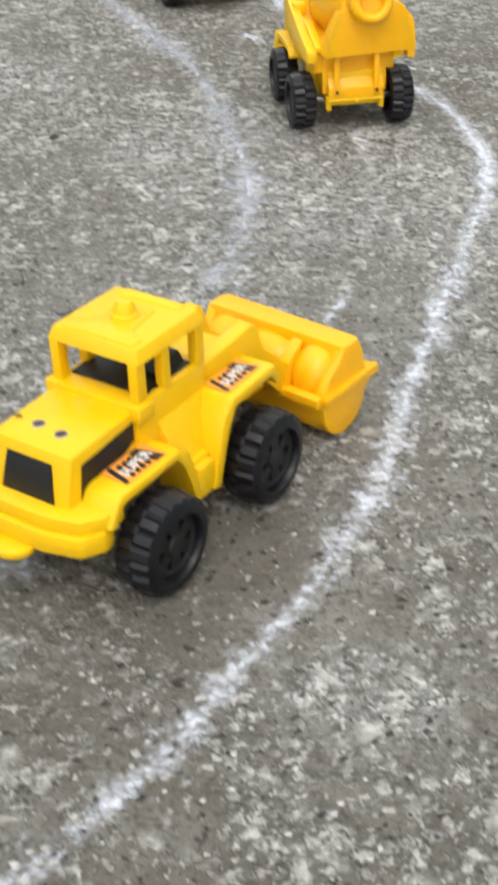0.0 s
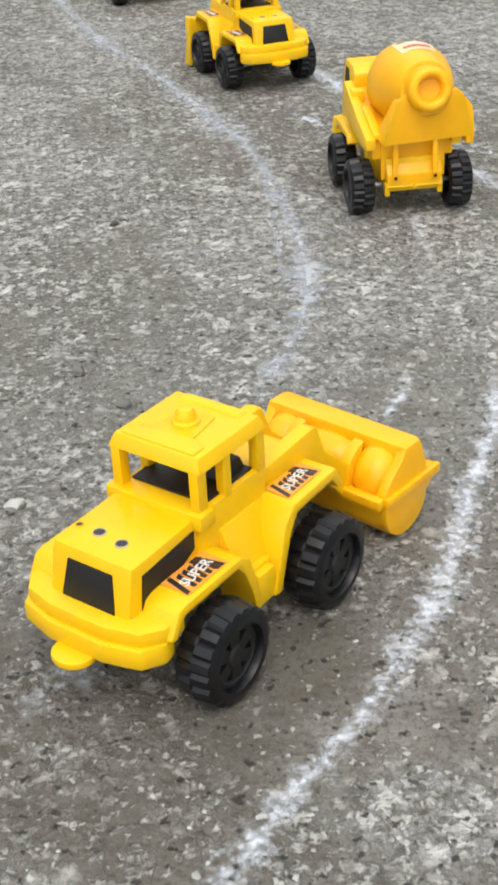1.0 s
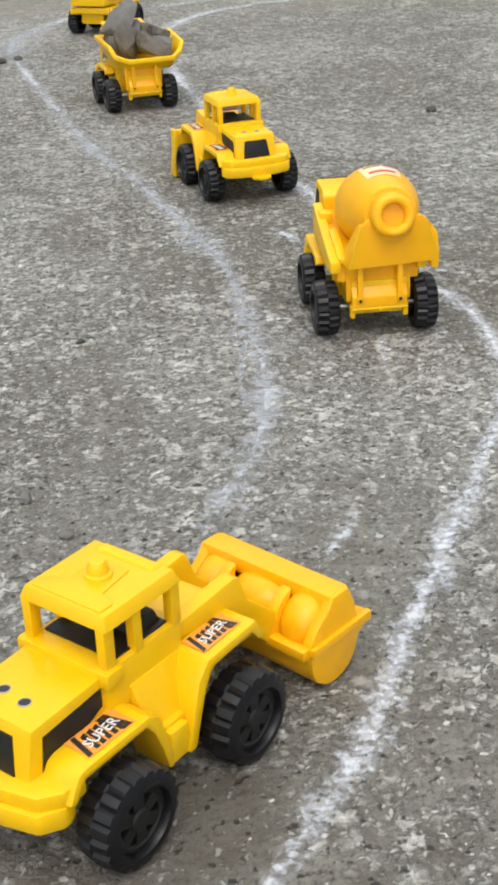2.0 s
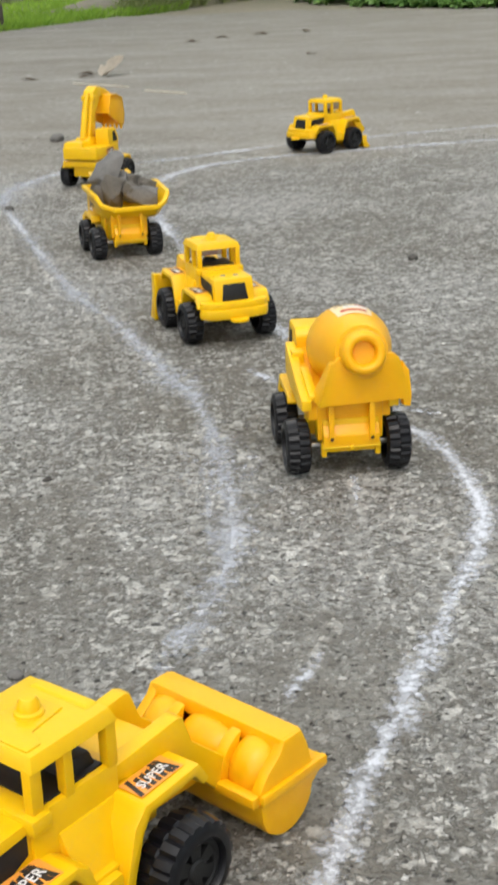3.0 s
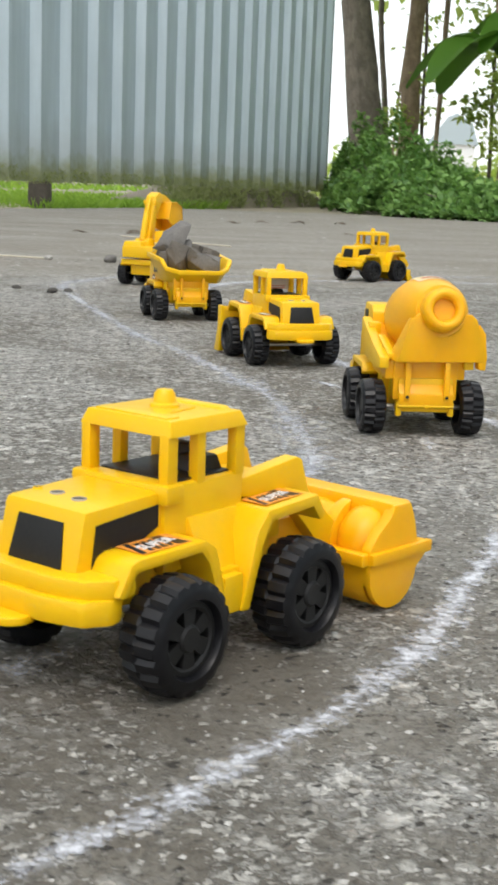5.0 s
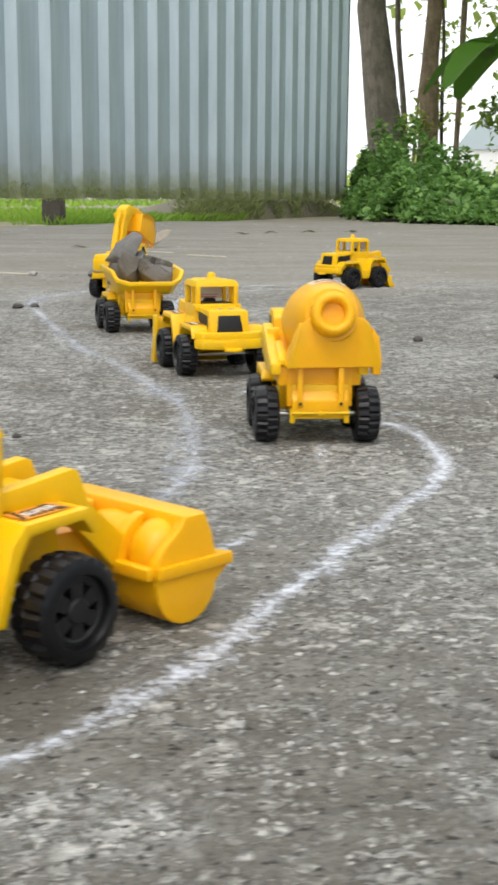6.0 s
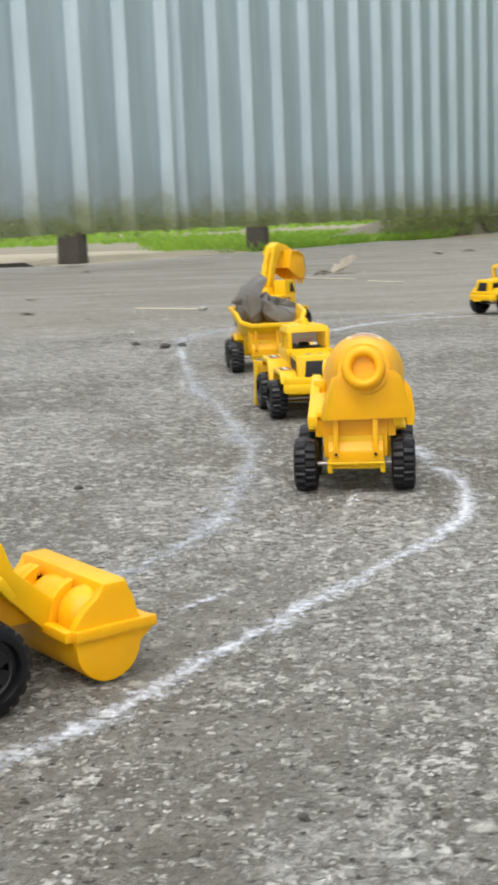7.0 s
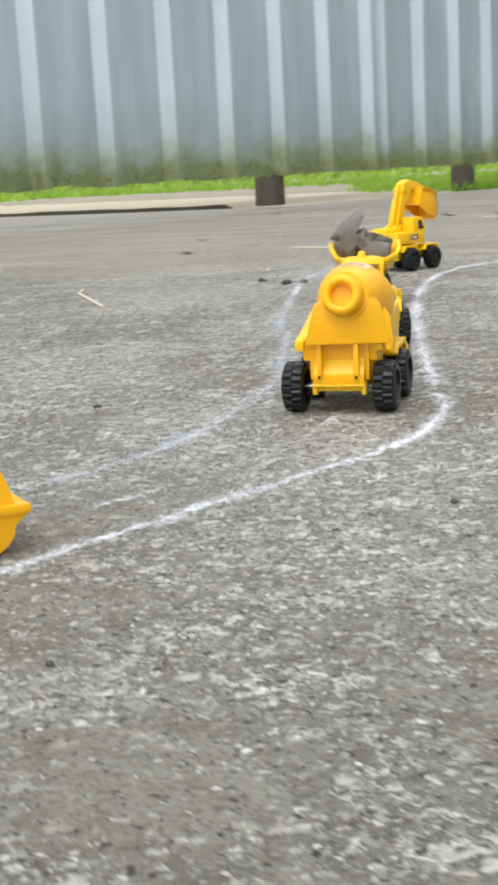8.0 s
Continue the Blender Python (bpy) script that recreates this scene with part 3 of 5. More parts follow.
def build_grass():
    rnd = random.Random(11)
    bm = bmesh.new()
    for _ in range(60000):
        i = rnd.uniform(-9, 27)
        back = 0.1 + 12 * rnd.random() ** 1.7
        p = on_fence(i, back)
        if p.x < -1.1 and p.y < 4.45 - 0.33 * (p.x + 1.37) + min(6, 1.2 - 4 * (p.x + 1.1)) + 0.8 * noise.noise(Vector((i, 8, 0))):
            continue
        if 3.7 < i < 9 and back < 0.8 + 0.5 * noise.noise(Vector((i * 0.9, 8, 0))):
            continue
        thick = noise.noise(Vector((i * 0.5, back * 0.9, 4))) + (0.25 if i > 3.6 else -0.12)
        if thick < rnd.uniform(-0.5, 0.25):
            continue
        blades(bm, rnd, (p.x, p.y, -0.014 if i > 9 else 0.0), rnd.uniform(0.02, 0.075), 0.5, rnd.uniform(0.002, 0.004) * (1 + 0.4 * back))
    for _ in range(9000):
        i, back = rnd.uniform(-6, 90), rnd.uniform(6, 32)
        p = on_fence(i, back)
        blades(bm, rnd, (p.x, p.y, -0.014), rnd.uniform(0.06, 0.14), 0.6, rnd.uniform(0.02, 0.05))
    for _ in range(3600):
        i = rnd.uniform(8.5, 17)
        if noise.noise(Vector((i * 1.1, 3, 5))) < rnd.uniform(-0.5, 0.3):
            continue
        p = on_fence(i, rnd.uniform(-0.05, 0.06))
        blades(bm, rnd, (p.x, p.y, -0.014), rnd.uniform(0.02, 0.07), 0.5, rnd.uniform(0.002, 0.005))
    solo("grass", bm, GRASS, "bright green short grass behind the metal fence", "grass", kind="stuff", smooth=False)
    bm = bmesh.new()
    for _ in range(7000):
        i = rnd.uniform(-9, 26.2)
        z = FENCE_FOOT + rnd.uniform(-0.02, 0.06) * (0.8 + 0.5 * noise.noise(Vector((i * 0.9, 1, 2))))
        p = on_fence(i, rnd.uniform(-0.06, -0.005))
        blades(bm, rnd, (p.x, p.y, z), rnd.uniform(0.005, 0.016), 0.9, rnd.uniform(0.0015, 0.0035))
    solo("moss", bm, MOSS, "olive moss and weeds along the foot of the fence", "moss", kind="stuff", smooth=False)
    bm = bmesh.new()
    for i0, i1, rise in ((13.5, 26.2, 0.185),):
        cuts = []
        for k in range(61):
            i = i0 + (i1 - i0) * k / 60
            h = rise * min(1, (k / 16) ** 1.6, 0.5 + (60 - k) / 18) * (0.9 + 0.3 * noise.noise(Vector((i * 0.8, 5, 1))))
            cuts.append([bm.verts.new((*on_fence(i, o), z)) for o, z in ((0.0 - 0.03 * noise.noise(Vector((i, 2, 9))), -0.014), (0.05, h * 0.7), (0.25, h), (0.9, -0.014))])
        for a, b in zip(cuts, cuts[1:]):
            for s in range(3):
                bm.faces.new((a[s], a[s + 1], b[s + 1], b[s]))
    weeds = bmesh.new()
    for _ in range(5200):
        i = rnd.uniform(13.5, 26)
        if noise.noise(Vector((i * 1.3, 7, 3))) + (0.25 if i < 18.5 else -0.1) < rnd.uniform(-0.2, 0.4):
            continue
        p = on_fence(i, rnd.uniform(-0.05, 0.08))
        blades(weeds, rnd, (p.x, p.y, rnd.uniform(-0.014, 0.1)), rnd.uniform(0.015, 0.05), 0.9, rnd.uniform(0.002, 0.006))
    solo("weeds", weeds, MOSS, "olive weeds on the earth under the fence", "weeds", kind="stuff", smooth=False)
    solo("soil_bank", bm, BANK, "brown earth heaped under the foot of the fence", "soil", kind="structure")


def leaf(bm, rnd, p, size, up=0.3, aspect=0.42):
    """A pointed leaf of four triangles, folded along its midrib."""
    ax = Vector((rnd.gauss(0, 1), rnd.gauss(0, 1), rnd.gauss(up, 0.6))).normalized()
    side = ax.cross(Vector((rnd.gauss(0, 0.4), rnd.gauss(0, 0.4), 1))).normalized()
    nrm = side.cross(ax)
    a, m, t = p, p + ax * size * 0.45 - nrm * size * 0.05, p + ax * size - nrm * size * 0.12
    l, r = m + side * size * aspect + nrm * size * 0.08, m - side * size * aspect + nrm * size * 0.08
    va, vm, vt, vl, vr = (bm.verts.new(v) for v in (a, m, t, l, r))
    for f in ((va, vm, vl), (vm, vt, vl), (va, vr, vm), (vm, vr, vt)):
        bm.faces.new(f)


def limb(bm, pts, r0, r1, count=8, wob=0.0, seed=0):
    rings = []
    for k, p in enumerate(pts):
        p = Vector(p)
        d = (Vector(pts[min(k + 1, len(pts) - 1)]) - Vector(pts[max(k - 1, 0)])).normalized()
        u = d.orthogonal().normalized()
        v = d.cross(u)
        r = r0 + (r1 - r0) * k / (len(pts) - 1)
        rings.append([bm.verts.new(p + (u * math.cos(i * math.tau / count) + v * math.sin(i * math.tau / count)) * r * (1 + wob * noise.noise(Vector((i * 1.3, k * 0.8, seed))))) for i in range(count)])
    for a, b in zip(rings, rings[1:]):
        for i in range(count):
            bm.faces.new((a[i], a[(i + 1) % count], b[(i + 1) % count], b[i]))


def far_spot(azimuth, distance):
    """A place by its bearing from the yard's toys (degrees right of straight ahead) and its distance."""
    a = radians(azimuth)
    return Vector((-0.07 + distance * math.sin(a), -0.69 + distance * math.cos(a), 0))


def build_tree(place, r, tall, lean, material, label, seed, crown=True, crown_low=2.4, sprays=7):
    rnd = random.Random(seed)
    tree = thing("tree", place, 0, label, "tree", "trees behind the yard")
    bm = bmesh.new()
    n = 14
    pts = [Vector((lean[0] * z + (0.05 + 0.25 * r) * noise.noise(Vector((z * 0.9, seed, 0))), lean[1] * z, z)) for z in (tall * k / n - 0.05 for k in range(n + 1))]
    limb(bm, pts, r * 1.12, r * 0.5, 16, 0.22, seed)
    limb(bm, [pts[0], pts[0] + Vector((0, 0, 0.3))], r * 1.7, r * 1.05, 16, 0.3, seed)
    tops = []
    for k in range(7):
        z0 = pts[n - 1 - k % 5]
        a = rnd.uniform(0, math.tau)
        out = Vector((math.cos(a), math.sin(a), rnd.uniform(0.2, 0.7))) * rnd.uniform(0.8, 1.7)
        limb(bm, [z0, z0 + out * 0.5 + Vector((0, 0, 0.1)), z0 + out], r * 0.35, r * 0.08, 6, 0.1, seed + k)
        tops.append(z0 + out)
        tops.append(z0 + out * 0.6)
    part("trunk", bm, material, tree, unit=1.0)
    if crown:
        bm = bmesh.new()
        for c in tops:
            for _ in range(150 if r > 0.06 else 30):
                q = c + Vector((rnd.gauss(0, 0.45), rnd.gauss(0, 0.45), rnd.gauss(0, 0.3)))
                if q.z > crown_low:
                    leaf(bm, rnd, q, rnd.uniform(0.08, 0.17), up=-0.2)
        # small twigs and hanging sprays low on a thin stem
        if r < 0.09:
            for k in range(sprays):
                z0 = Vector((lean[0], lean[1], 1)) * rnd.uniform(0.55, 2.3)
                side = Vector((rnd.gauss(0, 0.15), rnd.gauss(0, 0.15), 0))
                for _ in range(44):
                    q = z0 + side + Vector((rnd.gauss(0, 0.09), rnd.gauss(0, 0.09), rnd.gauss(0, 0.06)))
                    leaf(bm, rnd, q, rnd.uniform(0.05, 0.1), up=-0.3, aspect=0.3)
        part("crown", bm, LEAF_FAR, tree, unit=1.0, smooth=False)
    return tree


def build_bush(place, wide, tall, count, size, label, seed, material=None):
    rnd = random.Random(seed)
    bush = thing("bush", place, 0, label, "bush", "bushes at the edge of the yard")
    bm, stems = bmesh.new(), bmesh.new()
    for k in range(9):
        a, o = rnd.uniform(0, math.tau), rnd.uniform(0.2, 0.9)
        tip = Vector((math.cos(a) * wide * o, math.sin(a) * wide * o * 0.7, tall * rnd.uniform(0.4, 0.65)))
        limb(stems, [Vector((0, 0, -0.02)), tip * 0.5 + Vector((0, 0, tall * 0.1)), tip], 0.012, 0.004, 5)
    for _ in range(count):
        a, o, h = rnd.uniform(0, math.tau), math.sqrt(rnd.random()), rnd.random() ** 0.8
        dome = max(0, 1 - (o * 0.97) ** 2.6)
        lump = 0.68 + 0.8 * noise.noise(Vector((math.cos(a) * o * 2.2, math.sin(a) * o * 2.2, seed)))
        z = tall * dome * lump * (1 - (1 - h) ** 2 * 0.85)
        if noise.noise(Vector((math.cos(a) * o * 4, z * 6, seed + 2))) < -0.32:
            continue
        leaf(bm, rnd, Vector((math.cos(a) * wide * o, math.sin(a) * wide * o, max(0.0, z))), rnd.uniform(0.6, 1.25) * size)
    part("stem", stems, BARK, bush, unit=1.0)
    part("foliage", bm, material or LEAF, bush, unit=1.0, smooth=False)


def build_distance():
    p = far_spot(8.8, 12.0)
    build_tree(p, 0.15, 4.2, (-0.08, 0.02), BARK, "thick grey-barked tree trunk beside the fence end", 3, crown_low=2.9)
    build_tree(far_spot(9.6, 12.6), 0.028, 4.0, (-0.06, 0.0), BARK, "slender grey tree trunk beside a thicker one", 4, crown_low=2.9, sprays=1)
    build_tree(far_spot(10.1, 12.3), 0.085, 4.0, (0.06, 0.0), BARK_PALE, "brown fibrous tree trunk above the bushes", 5, crown_low=2.6, sprays=3)
    for az, d, r, s in ((11.6, 13.0, 0.02, 6), (13.9, 13.2, 0.018, 7), (15.0, 12.4, 0.02, 8), (15.9, 13.5, 0.02, 9), (16.6, 12.0, 0.025, 10), (17.4, 13.0, 0.03, 12), (18.6, 12.5, 0.07, 13), (20.0, 13.0, 0.1, 14)):
        build_tree(far_spot(az, d), r, 3.6, (random.Random(s).uniform(-0.04, 0.04), 0.0), BARK_PALE if s % 3 == 0 else BARK, "thin leaning tree trunk in the thicket", s, crown_low=1.7, sprays=7 if az > 12 else 3)
    for s, (az, d, lean) in enumerate(((9.7, 12.9, 0.06), (11.2, 12.4, -0.05), (11.5, 12.0, 0.03), (14.4, 11.2, 0.07), (14.9, 12.8, -0.06), (15.0, 11.0, -0.16), (15.9, 12.2, 0.05), (16.2, 11.5, -0.08), (16.8, 12.6, 0.02), (17.2, 11.9, -0.12))):
        build_tree(far_spot(az, d), 0.013 + 0.004 * (s % 4), 3.2, (lean, 0.0), (BARK_PALE, BARK, BARK_PALE)[s % 3], "thin leaning sapling in the thicket", 60 + s, crown_low=1.9, sprays=7 if az > 12 else 1)
    spots = ((8.5, 11.2, 0.32, 0.74), (9.6, 9.4, 0.4, 0.46), (11.0, 8.8, 0.5, 0.42), (12.6, 8.2, 0.45, 0.24), (14.2, 8.0, 0.5, 0.2), (16.0, 7.8, 0.55, 0.22), (17.8, 7.6, 0.6, 0.3), (9.2, 10.4, 0.42, 0.5), (10.5, 10.6, 0.5, 0.6), (12.4, 10.5, 0.5, 0.3), (14.6, 10.2, 0.6, 0.26), (17.5, 9.8, 0.7, 0.34), (20.5, 8.2, 0.7, 0.5))
    for k, (az, d, w, h) in enumerate(spots):
        build_bush(far_spot(az, d), w, h * 1.12, 5500, 0.046, "leafy green bush at the edge of the concrete", 40 + k)
    for k, (az, d, w, h) in enumerate(((15.6, 18, 1.0, 1.0), (17.6, 17, 1.1, 1.5), (20, 16, 1.2, 1.6), (9.5, 20, 1.2, 0.9))):
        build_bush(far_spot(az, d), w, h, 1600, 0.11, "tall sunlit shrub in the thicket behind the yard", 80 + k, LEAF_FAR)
    for k, (az, d, z, n, size) in enumerate(((14.3, 11.0, 1.2, 7, 0.8), (16.4, 11.2, 1.45, 7, 0.85))):
        build_broadleaf(far_spot(az, d), z, n, size, 120 + k)
    house = thing("house", far_spot(12.6, 145), -10, "white plastered house with a blue-grey roof far behind the trees", "house")
    bm = bmesh.new()
    box(bm, -2.4, 2.4, 0, 7, -0.05, 5.4)
    part("wall", bm, HOUSE, house, unit=1.0, smooth=False)
    bm = bmesh.new()
    prism(bm, [(-2.7, 5.4), (2.7, 5.4), (2.0, 7.6), (0.3, 8.6), (-0.6, 8.2)], -0.3, 7.3, "y")
    part("roof", bm, HOUSE_ROOF, house, unit=1.0, smooth=False)


def build_broadleaf(place, z, n, size, seed):
    rnd = random.Random(seed)
    plant = thing("banana_plant", place, 0, "banana plant with broad bright green leaves", "plant")
    bm = bmesh.new()
    limb(bm, [(0, 0, -0.02), (0.02, 0, z * 0.5), (0, 0.03, z)], 0.04, 0.025, 10, 0.1, seed)
    part("trunk", bm, BARK_PALE, plant, unit=1.0)
    for k in range(n):
        bm = bmesh.new()
        a = math.tau * k / n + rnd.uniform(-0.3, 0.3)
        out = Vector((math.cos(a), math.sin(a), 0))
        side = Vector((-out.y, out.x, 0))
        rows = []
        for s in range(9):
            t = s / 8
            c = Vector((0, 0, z)) + out * size * t + Vector((0, 0, size * (0.75 * t - 1.05 * t * t)))
            w = size * 0.27 * math.sin(math.pi * min(1, 0.08 + t * 0.9)) ** 0.5
            rows.append([bm.verts.new(c + side * w * e + Vector((0, 0, abs(e) * w * 0.35 + 0.01 * noise.noise(Vector((s, e, seed)))))) for e in (-1, 0, 1)])
        for p, q in zip(rows, rows[1:]):
            for e in range(2):
                bm.faces.new((p[e], p[e + 1], q[e + 1], q[e]))
        part("leaf", bm, BROAD, plant, unit=1.0)


def stone_bm(rnd, sx, sy, sz, rough=0.25, detail=2):
    bm = bmesh.new()
    bmesh.ops.create_icosphere(bm, subdivisions=detail, radius=1)
    seed = Vector((rnd.uniform(0, 50), rnd.uniform(0, 50), 0))
    for _ in range(6):
        n = Vector((rnd.gauss(0, 1), rnd.gauss(0, 1), rnd.gauss(0, 1))).normalized()
        d = rnd.uniform(0.55, 0.85)
        for v in bm.verts:
            over = v.co.dot(n) - d
            if over > 0:
                v.co -= n * over * 0.9
    for v in bm.verts:
        v.co *= 1 + rough * 0.4 * noise.noise(v.co * 1.8 + seed)
        v.co = Vector((v.co.x * sx, v.co.y * sy, v.co.z * sz))
    return bm


def rough_stone(rnd, sx, sy, sz, points=24):
    """An angular broken stone: a hull of scattered points with blunted edges."""
    bm = bmesh.new()
    for _ in range(points):
        v = Vector((rnd.gauss(0, 1), rnd.gauss(0, 1), rnd.gauss(0, 1))).normalized() * rnd.uniform(0.85, 1.15)
        v = Vector([max(-0.66, min(0.66, c)) for c in v])
        bm.verts.new((v.x * sx * 1.42, v.y * sy * 1.42, v.z * sz * 1.42))
    hull = bmesh.ops.convex_hull(bm, input=bm.verts)
    bmesh.ops.delete(bm, geom=[g for g in hull["geom_interior"] if isinstance(g, bmesh.types.BMVert)], context="VERTS")
    soften(bm, min(sx, sy, sz) * 0.1, 1, 14)
    bmesh.ops.triangulate(bm, faces=bm.faces)
    bmesh.ops.subdivide_edges(bm, edges=[e for e in bm.edges if e.calc_length() > 0.35], cuts=2, use_grid_fill=True)
    bmesh.ops.triangulate(bm, faces=bm.faces)
    seed = Vector((rnd.uniform(0, 50), rnd.uniform(0, 50), 0))
    for v in bm.verts:
        v.co += v.co.normalized() * (0.22 * noise.noise(v.co * 1.7 + seed) + 0.12 * noise.noise(v.co * 4.5 + seed))
    return bm


def build_unseen_wall():
    """An added, unseen wall that blocks sky light and reflects in the fence sheets."""
    for name, x0, x1, y0, y1 in (("unseen_wall_east", 4.6, 4.8, -8.5, 12.3),):
        bm = bmesh.new()
        box(bm, x0, x1, y0, y1, -0.05, 4.2)
        solo(name, bm, UNSEEN_WALL, "plain grey-green wall added out of view to dim and tint the fence", kind="structure", smooth=False)


build_unseen_wall()
build_ground()
build_yard()
build_verge()
build_chalk()
build_fence()
build_blocks()
build_grass()
build_distance()


# ---- toys (centimetres; x to the right, y forward, rear axle over the origin) ----
TYRE_R, TYRE_W, TRACK = 1.52, 1.3, 2.8


def build_wheel(parent, x, y, right, size=TYRE_R):
    """A chunky black toy wheel with lugs; its open face looks outward."""
    m = Matrix.Rotation(radians(90), 4, "Y")
    bm = bmesh.new()
    w = TYRE_W / 2
    across = [(0.98, -w, 0), (1.22, -w, 0), (1.29, -w * 0.94, 0), (1.34, -w * 0.84, -1), (1.39, -w * 0.5, -1), (1.42, -w * 0.04, -1), (1.42, w * 0.04, 1), (1.39, w * 0.5, 1), (1.34, w * 0.84, 1), (1.29, w * 0.94, 0), (1.22, w, 0), (1.02, w, 0), (0.96, w * 0.8, 0), (0.95, w * 0.35, 0), (0.94, -w * 0.8, 0)]
    count = 80
    rings = []
    for r, h, row in across:
        ring = []
        for k in range(count):
            lug = row and (k + (2 if row > 0 else 0)) % 4 != 0
            a = math.tau * k / count
            rr = r + (0.1 if lug else 0)
            ring.append(bm.verts.new((h, rr * math.cos(a), rr * math.sin(a))))
        rings.append(ring)
    for a, b in zip(rings, rings[1:] + rings[:1]):
        for k in range(count):
            j = (k + 1) % count
            bm.faces.new((a[k], a[j], b[j], b[k]))
    grow = (size / TYRE_R,) * 3
    bmesh.ops.scale(bm, vec=grow, verts=bm.verts)
    wheel = part("wheel", bm, BLACK, parent, "black chunky-treaded wheel")
    wheel.matrix_basis = pose(x * 0.01, y * 0.01, size * 0.01, rz=0 if right else 180)
    bm = bmesh.new()
    lathe(bm, [(0, 0.12), (0.9, 0.12), (0.95, 0.2), (0.95, 0.0), (0, 0.0)], 30, m)
    lathe(bm, [(0.74, 0.1), (0.74, 0.42), (0.82, 0.48), (0.95, 0.46), (0.95, 0.1)], 30, m)
    lathe(bm, [(0, 0.52), (0.3, 0.52), (0.36, 0.46), (0.4, 0.1)], 20, m)
    for k in range(6):
        spoke = Matrix.Rotation(math.tau * k / 6, 4, "X")
        b = bmesh.new()
        box(b, 0.1, 0.44, -0.16, 0.16, 0.22, 0.8, top=(1, 1.5))
        bmesh.ops.transform(b, matrix=spoke, verts=b.verts)
        me = bpy.data.meshes.new("spoke")
        b.to_mesh(me)
        b.free()
        bm.from_mesh(me)
        bpy.data.meshes.remove(me)
    bmesh.ops.scale(bm, vec=grow, verts=bm.verts)
    part("rim", bm, PIT, wheel, "black six-spoked rim")
    return wheel


def add_wheels(parent, base, size=TYRE_R, slid=0.0, track=TRACK):
    """Four wheels on two thin axles; slid moves them sideways, as loose axles do."""
    right, left = track + slid, slid - track
    first = build_wheel(parent, right, 0, True, size)
    again(first, pose(right * 0.01, base * 0.01, size * 0.01))
    again(first, pose(left * 0.01, 0, size * 0.01, rz=180))
    again(first, pose(left * 0.01, base * 0.01, size * 0.01, rz=180))
    for y in (0, base):
        bm = bmesh.new()
        rod(bm, (left, y, size), (right, y, size), 0.14)
        part("axle", bm, STEEL, parent, "thin steel axle")


def word(text, size):
    """The word as a flat mesh, in centimetres, centred."""
    curve = bpy.data.curves.new("word", "FONT")
    curve.body, curve.size, curve.align_x, curve.align_y, curve.extrude = text, size, "CENTER", "CENTER", 0.012
    curve.resolution_u = 2
    ob = new("word", curve)
    me = bpy.data.meshes.new_from_object(ob.evaluated_get(bpy.context.evaluated_depsgraph_get()))
    bpy.data.objects.remove(ob)
    bpy.data.curves.remove(curve)
    bm = bmesh.new()
    bm.from_mesh(me)
    bpy.data.meshes.remove(me)
    return bm


def add_sticker(parent, m, wide, deep, text="SUPER"):
    """A small orange sticker: slanted black bars and a white word across it."""
    bm = bmesh.new()
    box(bm, -wide / 2, wide / 2, -deep / 2, deep / 2, 0.0, 0.012)
    st = part("sticker", bm, STICK_ORANGE, parent, "orange hazard sticker with white lettering")
    st.matrix_basis = m
    bm = bmesh.new()
    for x, lean in ((-0.46, 1), (0.4, -1), (0.3, -1)):
        s = deep * 0.09
        x *= wide
        prism(bm, [(x - s, -deep * 0.46), (x + s, -deep * 0.46), (x + s + lean * deep * 0.22, deep * 0.46), (x - s + lean * deep * 0.22, deep * 0.46)], 0.012, 0.016, "z")
    for k in range(5):
        x = (-0.3 + 0.13 * k) * wide
        prism(bm, [(x, -deep * 0.4), (x + wide * 0.09, -deep * 0.4), (x + wide * 0.14, deep * 0.36), (x + wide * 0.03, deep * 0.3)], 0.012, 0.018, "z")
    part("print", bm, STICK_BLACK, st, "black slanted bars")
    bm = word(text, deep * 0.5)
    bmesh.ops.transform(bm, matrix=Matrix.Translation((0, -deep * 0.04, 0.03)) @ Matrix.Rotation(radians(5), 4, "Z"), verts=bm.verts)
    part("lettering", bm, STICK_WHITE, st, "white lettering", smooth=False)


def cm(x, y, z, rx=0, ry=0, rz=0):
    return pose(x * 0.01, y * 0.01, z * 0.01, rx, ry, rz)


